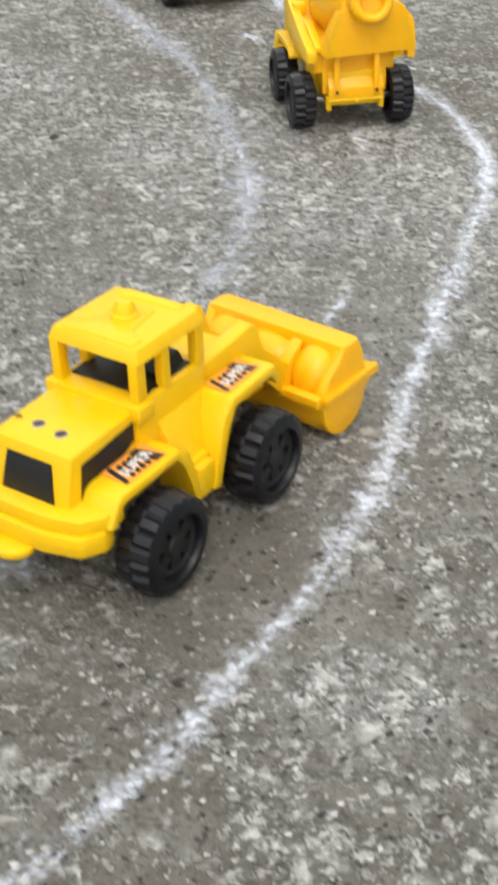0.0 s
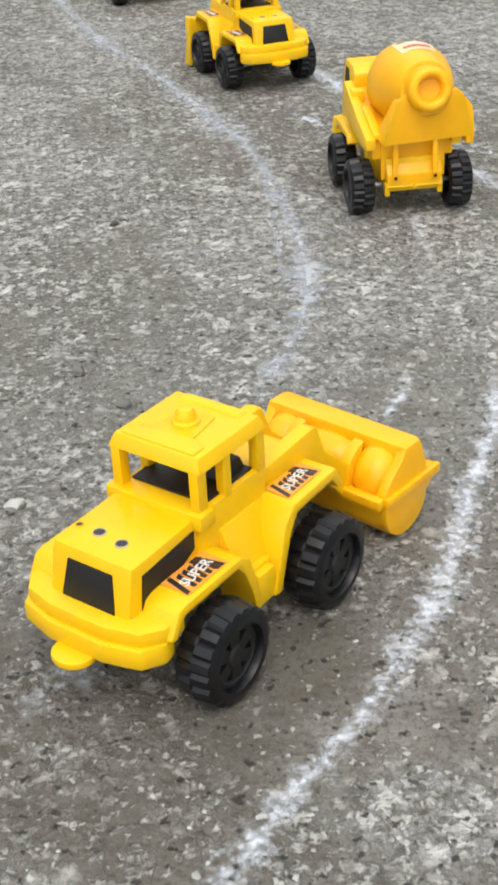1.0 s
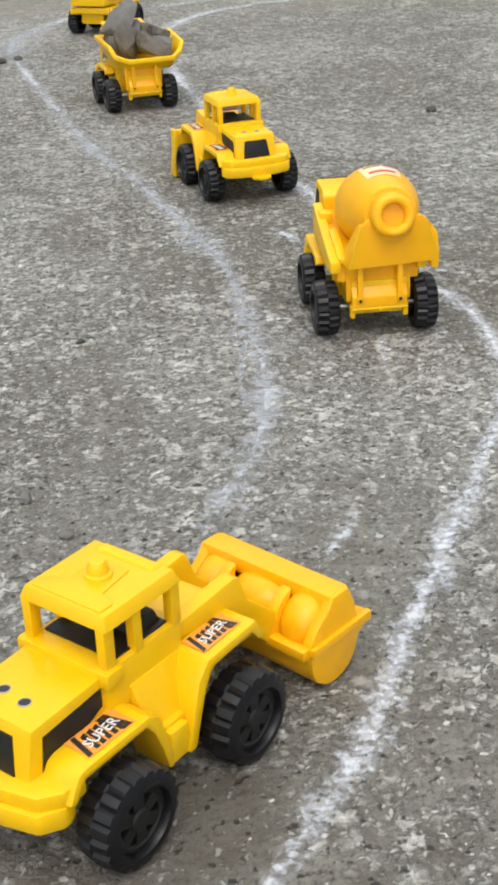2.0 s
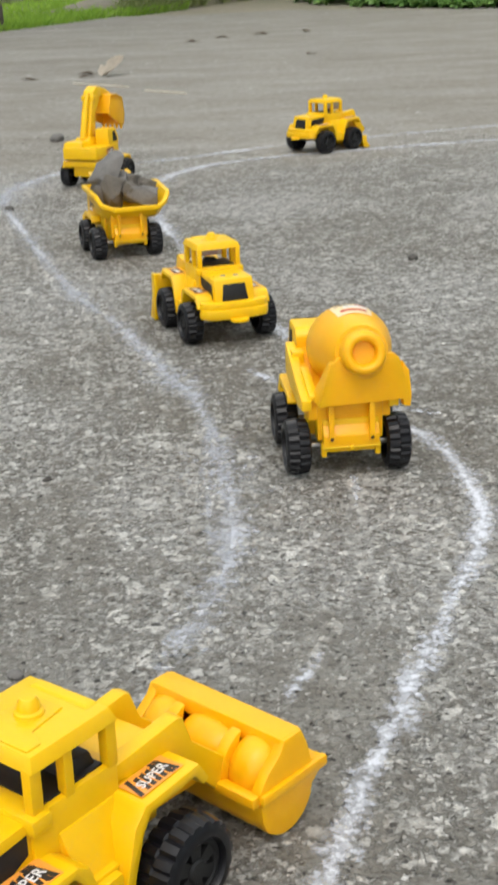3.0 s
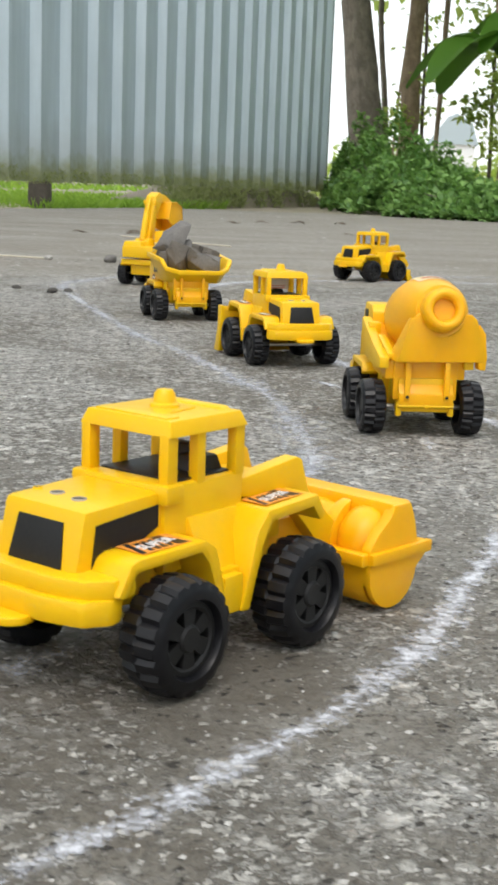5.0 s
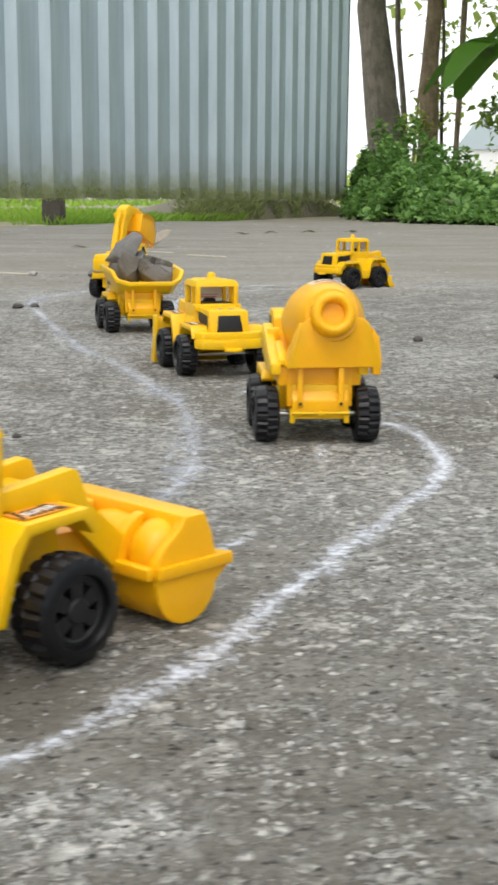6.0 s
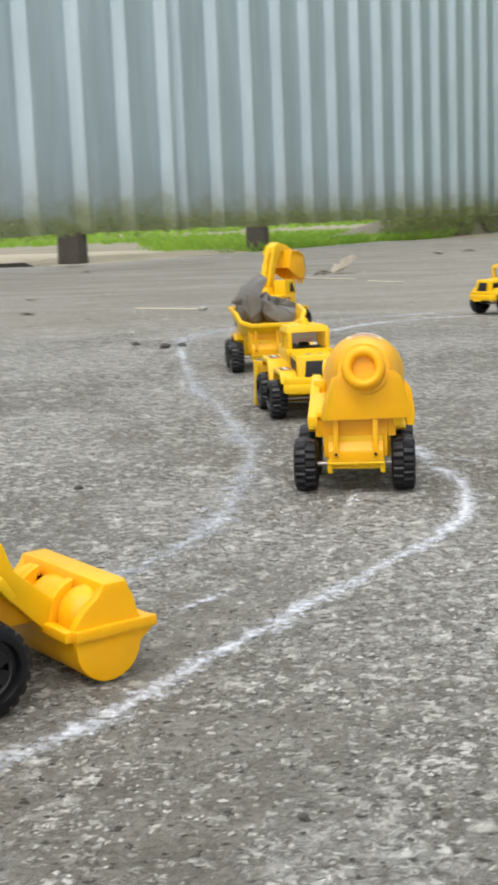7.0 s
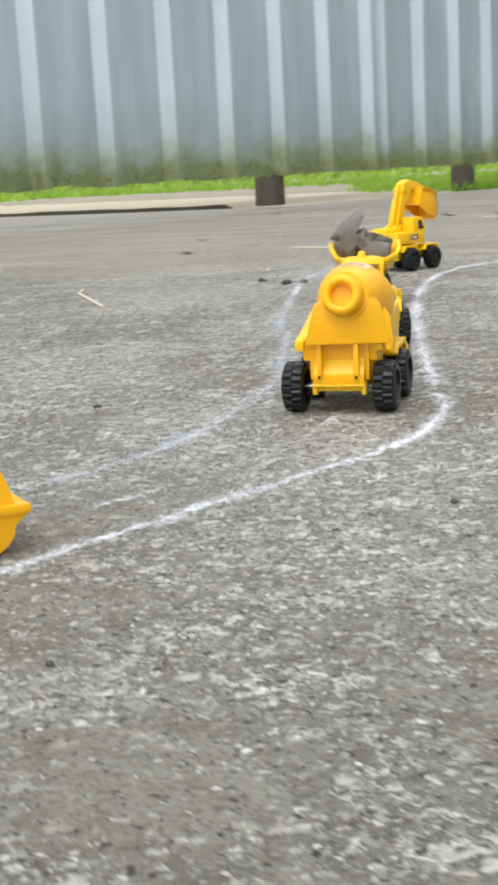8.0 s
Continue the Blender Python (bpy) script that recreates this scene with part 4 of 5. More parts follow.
def build_loader(place, turn, label, blade=0.0):
    t = thing("toy_wheel_loader", place, turn, label, "toy loader", "toy construction vehicles")
    add_wheels(t, *((5.2, TYRE_R, 0) if blade else (5.35, 1.6, 0.32)))
    bm = bmesh.new()
    box(bm, -1.3, 1.3, -1.2, 6.3, 1.95, 2.9)
    part("chassis", bm, YELLOW, t, bevel=0.08)
    # bonnet, rear grille, and black panels painting the dark inside its side openings
    bm = bmesh.new()
    prism(bm, [(-2.1, 2.9), (-1.7, 4.83), (1.3, 4.95), (1.3, 2.9)], -1.5, 1.5)
    hood = part("bonnet", bm, YELLOW, t, bevel=0.2)
    tilt = math.degrees(math.atan2(0.4, 1.95))
    bm = bmesh.new()
    prism(bm, [(-0.98, -0.6), (0.98, -0.6), (0.82, 0.6), (-0.82, 0.6)], -0.02, 0.03, "z")
    g = part("grille", bm, PIT, hood, "black rear grille", bevel=0.015)
    g.matrix_basis = cm(0, -1.915, 3.88, 90 - tilt)
    for side in (-1, 1):
        bm = bmesh.new()
        prism(bm, [(-1.5, 3.15), (-1.33, 4.42), (1.0, 4.6), (1.0, 4.0), (-1.05, 3.1)], side * 1.47, side * 1.53)
        part("side_opening", bm, PIT, hood, "black panel painted as the dark inside of a side opening")
    for x, y, r in ((-0.46, -0.8, 0.17), (0.46, -0.9, 0.17), (-1.22, -0.8, 0.11)):
        z = 4.885 + 0.0377 * (y + 0.2)
        bm = bmesh.new()
        lathe(bm, [(r, z), (r * 1.05, z + 0.045), (r * 1.22, z + 0.035), (r * 1.25, z - 0.02)], 18, Matrix.Translation((x, y, 0)))
        ring = part("screw_ring", bm, YELLOW if r < 0.12 else WORN_RING, hood, "pale worn rim of a screw hole")
        bm = bmesh.new()
        lathe(bm, [(0, z + 0.02), (r, z + 0.02), (r, z - 0.02)], 18, Matrix.Translation((x, y, 0)))
        part("screw_hole", bm, STICK_BLACK, ring, "dark screw hole")
    # cab
    bm = bmesh.new()
    box(bm, -1.62, 1.62, 1.15, 4.5, 2.6, 5.05)
    box(bm, -1.82, 1.82, 1.0, 1.75, 4.55, 5.1)
    cab = part("cab", bm, YELLOW, t, bevel=0.14)
    bm = bmesh.new()
    box(bm, -1.72, 1.72, 1.2, 4.55, 6.35, 6.8, top=(0.9, 0.9))
    prism(bm, [(-1.35, 1.45), (1.35, 1.45), (1.35, 2.0), (0.75, 2.25), (0.55, 3.6), (-0.55, 3.6), (-0.75, 2.25), (-1.35, 2.0)], 6.7, 6.86, "z")
    box(bm, -1.25, 1.25, 3.85, 4.45, 6.7, 6.88, top=(0.85, 0.6))
    roof = part("roof", bm, YELLOW, t, bevel=0.19)
    bm = bmesh.new()
    lathe(bm, [(0.46, 6.75), (0.42, 6.95), (0.33, 7.0), (0.3, 7.22), (0.22, 7.34), (0, 7.37)], 20, Matrix.Translation((0, 2.85, 0)))
    part("beacon", bm, YELLOW, roof)
    for side in (-1, 1):
        for y, wy in ((1.42, 0.42), (2.62, 0.34), (4.3, 0.4)):
            bm = bmesh.new()
            box(bm, side * 1.46 - 0.17, side * 1.46 + 0.17, y - wy / 2, y + wy / 2, 4.95, 6.45)
            part("pillar", bm, YELLOW, cab, bevel=0.05)
    bm = bmesh.new()
    box(bm, -1.42, 1.42, 1.75, 4.12, 4.9, 5.12)
    lift = 0.0 if blade else 0.4
    box(bm, -0.5, 0.6, 3.2, 4.0, 5.0, 5.4 + lift, top=(0.7, 0.5))
    if not blade:
        box(bm, 0.25, 1.25, 2.85, 4.05, 5.0, 5.55, top=(0.8, 0.7))
    part("seat", bm, PIT, cab, "black cab interior", bevel=0.1)
    if blade:
        bm = bmesh.new()
        box(bm, -1.3, 1.3, 4.36, 4.42, 5.3, 6.25)
        glass = part("windscreen_sticker", bm, STICK_WHITE, cab, "grey-white printed windscreen sticker")
        bm = bmesh.new()
        box(bm, -1.1, 0.9, 4.335, 4.36, 5.38, 5.44)
        box(bm, -0.8, 1.0, 4.335, 4.36, 5.56, 5.6)
        part("print", bm, STICK_RED, glass, "faded red print bars")
    # tail: one shelf round the bonnet, a lower bumper bar and the tow tongue
    bm = bmesh.new()
    prism(bm, [(-2.6, -0.9), (-2.55, -1.75), (-2.1, -2.35), (-1.0, -2.62), (1.0, -2.62), (2.1, -2.35), (2.55, -1.75), (2.6, -0.9)], 2.7, 3.3, "z")
    part("rear_deck", bm, YELLOW, t, bevel=0.17)
    bm = bmesh.new()
    prism(bm, [(-2.5, -1.3), (-2.6, -1.8), (-2.2, -2.5), (-1.0, -2.8), (1.0, -2.8), (2.2, -2.5), (2.6, -1.8), (2.5, -1.3)], 2.1, 2.82, "z")
    part("rear_bumper", bm, YELLOW, t, bevel=0.17)
    bm = bmesh.new()
    prism(bm, [(0.68 * math.cos(k * math.tau / 20), -2.85 + 0.62 * math.sin(k * math.tau / 20)) for k in range(20)], 1.98, 2.2, "z")
    part("tow_tongue", bm, YELLOW, t, bevel=0.05)
    # fenders run as one bent plate from the tail over both wheels on each side
    for side in (-1, 1):
        bm = bmesh.new()
        prism(bm, [(-1.75, 2.85), (-1.3, 3.62), (-1.0, 3.72), (1.6, 3.74), (2.05, 3.45), (2.4, 2.4), (2.6, 1.4), (2.3, 1.35), (2.05, 2.3), (1.75, 3.05), (1.45, 3.42), (-1.05, 3.36), (-1.45, 2.75)], *sorted((side * 1.35, side * 2.75)))
        part("fender", bm, YELLOW, t, bevel=0.11)
        bm = bmesh.new()
        lo = [(side * 1.35, 2.35), (side * 2.68, 2.35), (side * 2.68, 3.35), (side * 1.35, 3.35)]
        mid = [(side * 1.35, 2.1), (side * 2.2, 2.15), (side * 2.2, 3.75), (side * 1.35, 3.75)]
        hi = [(side * 1.3, 2.0), (side * 1.7, 2.0), (side * 1.7, 4.2), (side * 1.3, 4.2)]
        rows = [[bm.verts.new((x, y, z)) for x, y in ring] for ring, z in ((lo, 1.36), (mid, 2.7), (hi, 4.1))]
        bm.faces.new(rows[0][::-1])
        bm.faces.new(rows[2])
        for a, b in zip(rows, rows[1:]):
            for k in range(4):
                bm.faces.new((a[k], a[(k + 1) % 4], b[(k + 1) % 4], b[k]))
        part("step", bm, YELLOW, t, bevel=0.13)
        bm = bmesh.new()
        box(bm, *sorted((side * 1.5, side * 2.74)), 2.42, 3.32, 1.42, 2.5, top=(0.96, 0.9))
        box(bm, *sorted((side * 1.5, side * 2.45)), 2.32, 3.42, 2.4, 2.62)
        part("footboard", bm, YELLOW, t, bevel=0.08)
        bm = bmesh.new()
        prism(bm, [(3.1, 1.4), (3.4, 2.4), (3.75, 3.6), (4.25, 4.12), (6.6, 4.22), (7.05, 3.5), (6.75, 3.38), (6.4, 3.85), (4.45, 3.75), (4.1, 3.2), (3.75, 2.2), (3.5, 1.36)], *sorted((side * 1.3, side * 2.82)))
        part("fender", bm, YELLOW, t, bevel=0.11)
        add_sticker(t, cm(side * 2.05, 0.3, 3.75, rx=0.5, rz=90 * side), 1.9, 1.0)
        add_sticker(t, cm(side * 2.05, 5.35, 4.2, ry=-2 * side, rz=90 * side), 1.8, 0.9)
    # nose and lifting arms
    bm = bmesh.new()
    box(bm, -1.3, 1.3, 4.3, 6.8, 2.6, 4.6, top=(1, 0.9))
    part("nose", bm, YELLOW, t, bevel=0.12)
    for side in (-1, 1):
        bm = bmesh.new()
        prism(bm, [(4.4, 4.2), (4.4, 4.75), (6.9, 5.1), (7.15, 5.0), (7.5, 4.0), (8.9, 2.75), (9.3, 2.2), (8.6, 1.6), (7.4, 2.9), (6.4, 3.9)], *sorted((side * 0.85, side * 1.4)))
        part("lift_arm", bm, YELLOW, t, bevel=0.1)
    bm = bmesh.new()
    box(bm, -0.9, 0.9, 6.2, 8.8, 2.0, 3.1, top=(1, 0.8))
    part("tilt_link", bm, AMBER, t, bevel=0.12)
    if blade:
        add_blade(t, blade)
    else:
        add_bucket(t)
        # the whole front linkage stands a little askew and reaches forward
        askew = cm(0.05, 4.25, 0, rz=-4.5) @ cm(0, -4, 0)
        for ob in t.children:
            if ob.name.split(".")[0] in ("lift_arm", "tilt_link", "bucket"):
                ob.matrix_basis = askew
    return t


def add_blade(t, tall=1.0):
    """A low dozer blade ahead of the front wheels."""
    bm = bmesh.new()
    prism(bm, [(7.0, 3.7), (7.45, 3.7), (7.3, 2.9), (7.25, 1.7), (7.6, 0.7), (8.2, 0.15), (7.7, 0.1), (7.1, 0.6), (6.85, 1.7), (6.9, 2.9)], -3.3, 3.3)
    bmesh.ops.scale(bm, vec=(1, 1, tall), verts=bm.verts)
    plate = part("blade", bm, YELLOW, t, "broad dozer blade", bevel=0.07)
    for side in (-1, 1):
        bm = bmesh.new()
        prism(bm, [(6.6, 3.8), (7.4, 3.8), (7.45, 2.0), (8.2, 0.15), (7.0, 0.15), (6.7, 1.6)], *sorted((side * 3.15, side * 3.45)))
        bmesh.ops.scale(bm, vec=(1, 1, tall), verts=bm.verts)
        part("side_plate", bm, YELLOW, plate, bevel=0.06)


def add_bucket(t):
    """A rounded bucket: top beam, side plates, curved bottom, swelling back behind two brackets."""
    round_in, round_out = ([(10.0 + r * math.cos(radians(d)), 1.3 + r * math.sin(radians(d))) for d in range(-5, -181, -16)] for r in (0.85, 1.23))
    outline = [(8.7, 2.1), (9.1, 2.6), (9.7, 3.05), (9.9, 3.42), (10.75, 3.42), (11.05, 2.75), (11.2, 2.1), (11.78, 2.02), (11.78, 1.62), *round_out]
    bm = bmesh.new()
    prism(bm, [(9.75, 2.9), (9.85, 3.45), (10.8, 3.45), (11.1, 2.7), (11.25, 2.1), (10.9, 2.05), (10.6, 2.55), (10.4, 2.95)], -2.85, 2.85)
    prism(bm, [(8.65, 1.95), (8.98, 1.95), *round_in[::-1], (11.1, 1.9), (11.78, 2.0), (11.78, 1.6), *round_out], -2.85, 2.85)
    bucket = part("bucket", bm, AMBER, t, "amber plastic digging bucket", bevel=0.1)
    bm = bmesh.new()
    box(bm, -2.9, 2.9, 8.4, 8.8, 1.65, 2.05)
    part("back_ledge", bm, AMBER, bucket, bevel=0.09)
    for x, half, r in ((0, 1.0, 1.02), (-1.95, 0.62, 1.08), (1.95, 0.62, 1.08)):
        bm = bmesh.new()
        m = Matrix.Translation((x, 9.85, 2.15)) @ Matrix.Rotation(radians(90), 4, "Y")
        lathe(bm, [(r * 0.72, -half), (r * 0.9, -half * 0.75), (r, -half * 0.3), (r, half * 0.3), (r * 0.9, half * 0.75), (r * 0.72, half)], 28, m)
        part("back_swell", bm, AMBER, bucket)
    for side in (-1, 1):
        bm = bmesh.new()
        prism(bm, outline, *sorted((side * 2.55, side * 2.95)))
        part("side_plate", bm, AMBER, bucket, bevel=0.1)
        bm = bmesh.new()
        box(bm, *sorted((side * 2.85, side * 3.1)), 8.7, 11.82, 1.65, 2.05)
        part("side_ledge", bm, AMBER, bucket, bevel=0.09)
        bm = bmesh.new()
        arc = [(9.85 - 1.25 * math.sin(radians(a)), 2.1 + 1.3 * math.cos(radians(a))) for a in range(10, 150, 14)]
        prism(bm, arc, *sorted((side * 1.0, side * 1.45)))
        part("bracket", bm, AMBER, bucket, bevel=0.1)


def truck_base(t, base=4.7, slid=0.0):
    add_wheels(t, base, slid=slid, track=2.68)
    bm = bmesh.new()
    box(bm, -1.5, 1.5, -0.9, 8.0, 1.35, 3.2)
    box(bm, -1.9, 1.9, 1.7, 3.0, 1.5, 3.6)
    part("chassis", bm, YELLOW, t, bevel=0.1)
    # tail panel: recessed face, two ribs with pins, a bottom bar
    bm = bmesh.new()
    prism(bm, [(-1.22, 1.65), (-1.24, 2.4), (-1.15, 2.52), (-0.85, 2.95), (-0.5, 2.95), (-0.5, 1.65)], -1.5, 1.5)
    box(bm, -1.75, 1.75, -0.75, -0.2, 2.0, 4.4)
    panel = part("tail_panel", bm, AMBER, t, bevel=0.08)
    for x in (-1.08, 1.08):
        bm = bmesh.new()
        prism(bm, [(-1.34, 2.05), (-1.38, 2.3), (-1.3, 4.2), (-1.0, 4.2), (-1.1, 2.3), (-1.15, 2.05)], x - 0.15, x + 0.15)
        rib = part("rib", bm, AMBER, panel, bevel=0.05)
        bm = bmesh.new()
        rod(bm, (x, -1.4, 2.24), (x, -1.2, 2.24), 0.09)
        part("pin", bm, PIT, rib, "small dark pin hole")
        bm = bmesh.new()
        side = 1 if x > 0 else -1
        box(bm, *sorted((side * 1.3, side * 1.58)), -1.05, -0.6, 1.15, 1.9, top=(1, 1.2))
        part("foot", bm, YELLOW, panel, bevel=0.06)
    bm = bmesh.new()
    rod(bm, (-1.5, -1.15, 1.72), (1.5, -1.15, 1.72), 0.1)
    rod(bm, (0, -1.4, 1.72), (0, -1.1, 1.72), 0.1)
    part("tail_bar", bm, YELLOW, t, "thin tail bar with a middle nub")
    # cab over the front axle
    bm = bmesh.new()
    prism(bm, [(5.0, 2.3), (5.0, 6.2), (5.4, 6.6), (7.4, 6.6), (8.2, 5.0), (8.5, 4.6), (8.6, 2.3)], -2.0, 2.0)
    cab = part("cab", bm, YELLOW, t, bevel=0.16)
    for side in (-1, 1):
        bm = bmesh.new()
        prism(bm, [(6.3, 4.9), (6.3, 6.2), (7.1, 6.2), (7.6, 4.9)], *sorted((side * 1.98, side * 2.03)))
        part("side_window", bm, PIT, cab, "black side window")
        bm = bmesh.new()
        prism(bm, [(2.9, 3.0), (3.2, 3.5), (6.2, 3.55), (6.6, 2.9), (6.3, 2.8), (6.0, 3.2), (3.5, 3.15), (3.2, 2.8)], *sorted((side * 1.9, side * 2.8)))
        part("fender", bm, YELLOW, t, bevel=0.07)
    bm = bmesh.new()
    prism(bm, [(-1.8, 4.8), (1.8, 4.8), (1.6, 6.4), (-1.6, 6.4)], 8.0, 8.06, "y")
    part("windscreen", bm, PIT, cab, "black windscreen").matrix_basis = cm(0, 8.13 - 8.0, 0)
    bm = bmesh.new()
    box(bm, -2.6, 2.6, 8.2, 9.0, 1.8, 2.9, top=(0.95, 0.8))
    part("front_bumper", bm, YELLOW, t, bevel=0.14)
    return t


def build_mixer(place, turn):
    t = truck_base(thing("toy_cement_mixer", place, turn, "yellow plastic toy cement mixer truck on black wheels", "toy truck", "toy construction vehicles"), slid=-0.1)
    # side beds slope from behind the cab down to the tail
    for side in (-1, 1):
        bm = bmesh.new()
        prism(bm, [(-0.9, 3.7), (-0.9, 4.3), (1.5, 4.85), (5.0, 5.95), (5.1, 4.2), (3.0, 3.75), (0.6, 3.55)], *sorted((side * 2.05, side * 2.6)))
        part("side_bed", bm, YELLOW, t, bevel=0.12)
        bm = bmesh.new()
        prism(bm, [(-0.75, 4.2), (1.5, 4.74), (2.4, 4.98), (2.4, 5.2), (1.3, 5.0), (-0.75, 4.5)], *sorted((side * 1.7, side * 2.15)))
        part("inner_rail", bm, YELLOW, t, bevel=0.08)
        bm = bmesh.new()
        box(bm, side * 2.1 - 0.35, side * 2.1 + 0.35, 3.4, 4.2, 4.8, 5.75)
        part("ladder_block", bm, YELLOW, t, bevel=0.12)
        add_sticker(t, cm(side * 2.47, 3.9, 4.3, 90, 0, 90 * side), 1.6, 0.7)
    bm = bmesh.new()
    prism(bm, [(-0.6, 3.1), (-0.6, 4.15), (1.5, 4.6), (5.1, 5.55), (5.1, 3.1)], -2.2, 2.2)
    part("bed", bm, AMBER, t, bevel=0.1)
    # hopper shroud: a flared apron with wings and two hanging tabs; drum and shroud sit slightly askew
    askew = cm(0, 4, 0) @ pose(0, 0, 0, rz=7) @ cm(0, -4, 0)
    bm = bmesh.new()
    prism(bm, [(-2.5, 4.15), (2.5, 4.15), (2.05, 5.9), (1.9, 6.45), (1.55, 6.75), (-1.4, 6.75), (-1.7, 6.45), (-1.95, 5.9)], -1.5, -1.15, "y")
    for side in (-1, 1):
        box(bm, *sorted((side * 2.15, side * 2.48)), -1.48, 0.3, 4.15, 6.5, top=(1, 0.22), shift=(-0.62 * side, -0.7))
    shroud = part("hopper_shroud", bm, AMBER, t, "amber flared hopper apron", bevel=0.1)
    shroud.matrix_basis = askew
    bm = bmesh.new()
    prism(bm, [(2.15, 3.75), (2.55, 3.7), (2.6, 4.4), (2.45, 5.7), (2.1, 6.2), (1.95, 5.6)], -1.45, -0.8, "y")
    part("tab", bm, AMBER, shroud, bevel=0.1)
    lo, hi = Vector((0.65, 5.3, 5.6)), Vector((-0.24, -2.3, 7.1))
    m = Matrix.Translation(lo) @ (hi - lo).to_track_quat("Z", "Y").to_matrix().to_4x4()
    bm = bmesh.new()
    lathe(bm, [(r * 0.98, h) for r, h in ((0, 0), (1.55, 0), (1.7, 0.15), (2.15, 2.0), (2.26, 2.4), (2.3, 3.3), (2.22, 4.1), (1.85, 5.5), (1.5, 6.6), (1.4, 6.75), (0, 6.75))], 40, m)
    drum = part("drum", bm, AMBER, t, "amber mixing drum")
    drum.matrix_basis = askew
    bm = bmesh.new()
    lathe(bm, [(0.6, 5.6), (0.6, 7.5), (0.64, 7.64), (0.74, 7.74), (0.88, 7.78), (1.0, 7.74), (1.1, 7.64), (1.15, 7.5), (1.18, 7.0), (1.2, 5.6)], 36, m, closed=True)
    part("drum_mouth", bm, AMBER, drum)
    bm = bmesh.new()
    lathe(bm, [(0, 7.25), (0.62, 7.25)], 24, m)
    part("drum_hole", bm, LIT_AMBER, drum, "drum opening, the light through its wall painted orange")
    # worn label wrapped over the drum's crown
    for name, material, up, a0, a1, h0, h1 in (("label", LABEL, 0.03, 60, 116, 3.3, 5.2), ("label_print", STICK_RED, 0.045, 64, 82, 3.5, 3.75), ("label_print", STICK_WHITE, 0.045, 66, 100, 3.95, 4.3), ("label_print", STICK_BLACK, 0.045, 86, 110, 3.5, 3.7), ("label_print", STICK_RED, 0.045, 68, 108, 4.5, 4.8)):
        bm = bmesh.new()
        rows = []
        for h in ((h0, 4.1, h1) if h0 < 4.1 < h1 else (h0, h1)):
            rr = up + 0.98 * (2.3 - 0.1 * (h - 3.3) if h <= 4.1 else 2.22 - 0.264 * (h - 4.1))
            rows.append([bm.verts.new(m @ Vector((rr * math.cos(radians(a0 + (a1 - a0) * k / 10)), rr * math.sin(radians(a0 + (a1 - a0) * k / 10)), h))) for k in range(11)])
        for low, high in zip(rows, rows[1:]):
            for k in range(10):
                bm.faces.new((low[k], low[k + 1], high[k + 1], high[k]))
        part(name, bm, material, drum, "worn cream label with red and white print" if name == "label" else "faded print bar")
    return t


def build_dumper(place, turn):
    t = truck_base(thing("toy_dump_truck", place, turn, "yellow plastic toy dump truck loaded with stones", "toy truck", "toy construction vehicles"), slid=-0.25)
    # open tray: floor plus flared walls with a thick rim, low at the tail
    floor = [(-2.0, -0.5), (2.0, -0.5), (2.5, 0.3), (2.7, 0.8), (2.85, 4.7), (-2.85, 4.7), (-2.7, 0.8), (-2.5, 0.3)]
    rim = [(-2.2, -1.9), (2.2, -1.9), (3.2, -0.55), (3.6, -0.2), (3.75, 5.0), (-3.75, 5.0), (-3.6, -0.2), (-3.2, -0.55)]
    high = [4.95, 4.95, 5.2, 5.95, 6.3, 6.3, 5.95, 5.2]
    bm = bmesh.new()
    lo_in = [bm.verts.new((x * 0.9, y * 0.92 + 0.2, 4.1)) for x, y in floor]
    lo_out = [bm.verts.new((x, y, 3.65)) for x, y in floor]
    hi_in = [bm.verts.new((x * 0.9, y * 0.93 + 0.15, z)) for (x, y), z in zip(rim, high)]
    hi_out = [bm.verts.new((x, y, z)) for (x, y), z in zip(rim, high)]
    lip_out = [bm.verts.new((x * 1.0, y, z - 0.4)) for (x, y), z in zip(rim, high)]
    low_lip = [bm.verts.new((x * 0.93, y * 0.95 + 0.1, z - 0.45)) for (x, y), z in zip(rim, high)]
    bm.faces.new(lo_in)
    bm.faces.new(lo_out[::-1])
    for k in range(8):
        j = (k + 1) % 8
        for a, b in ((lo_out, low_lip), (low_lip, lip_out), (lip_out, hi_out), (hi_out, hi_in), (hi_in, lo_in)):
            bm.faces.new((a[k], a[j], b[j], b[k]))
    part("tray", bm, YELLOW, t, "open flared tipper tray", bevel=0.08).matrix_basis = cm(0.6, 0, 0)
    bm = bmesh.new()
    prism(bm, [(5.0, 6.2), (5.0, 6.9), (6.9, 7.2), (6.9, 6.9)], -2.0, 2.0)
    part("tray_visor", bm, YELLOW, t, bevel=0.08)
    for side in (-1, 1):
        add_sticker(t, cm(side * 2.03, 6.4, 3.7, 90, 0, 90 * side), 1.5, 0.8)
    bm = bmesh.new()
    box(bm, -1.7, 1.7, 0.0, 5.2, 3.0, 3.95)
    part("tray_bed", bm, AMBER, t, bevel=0.1)
    return t


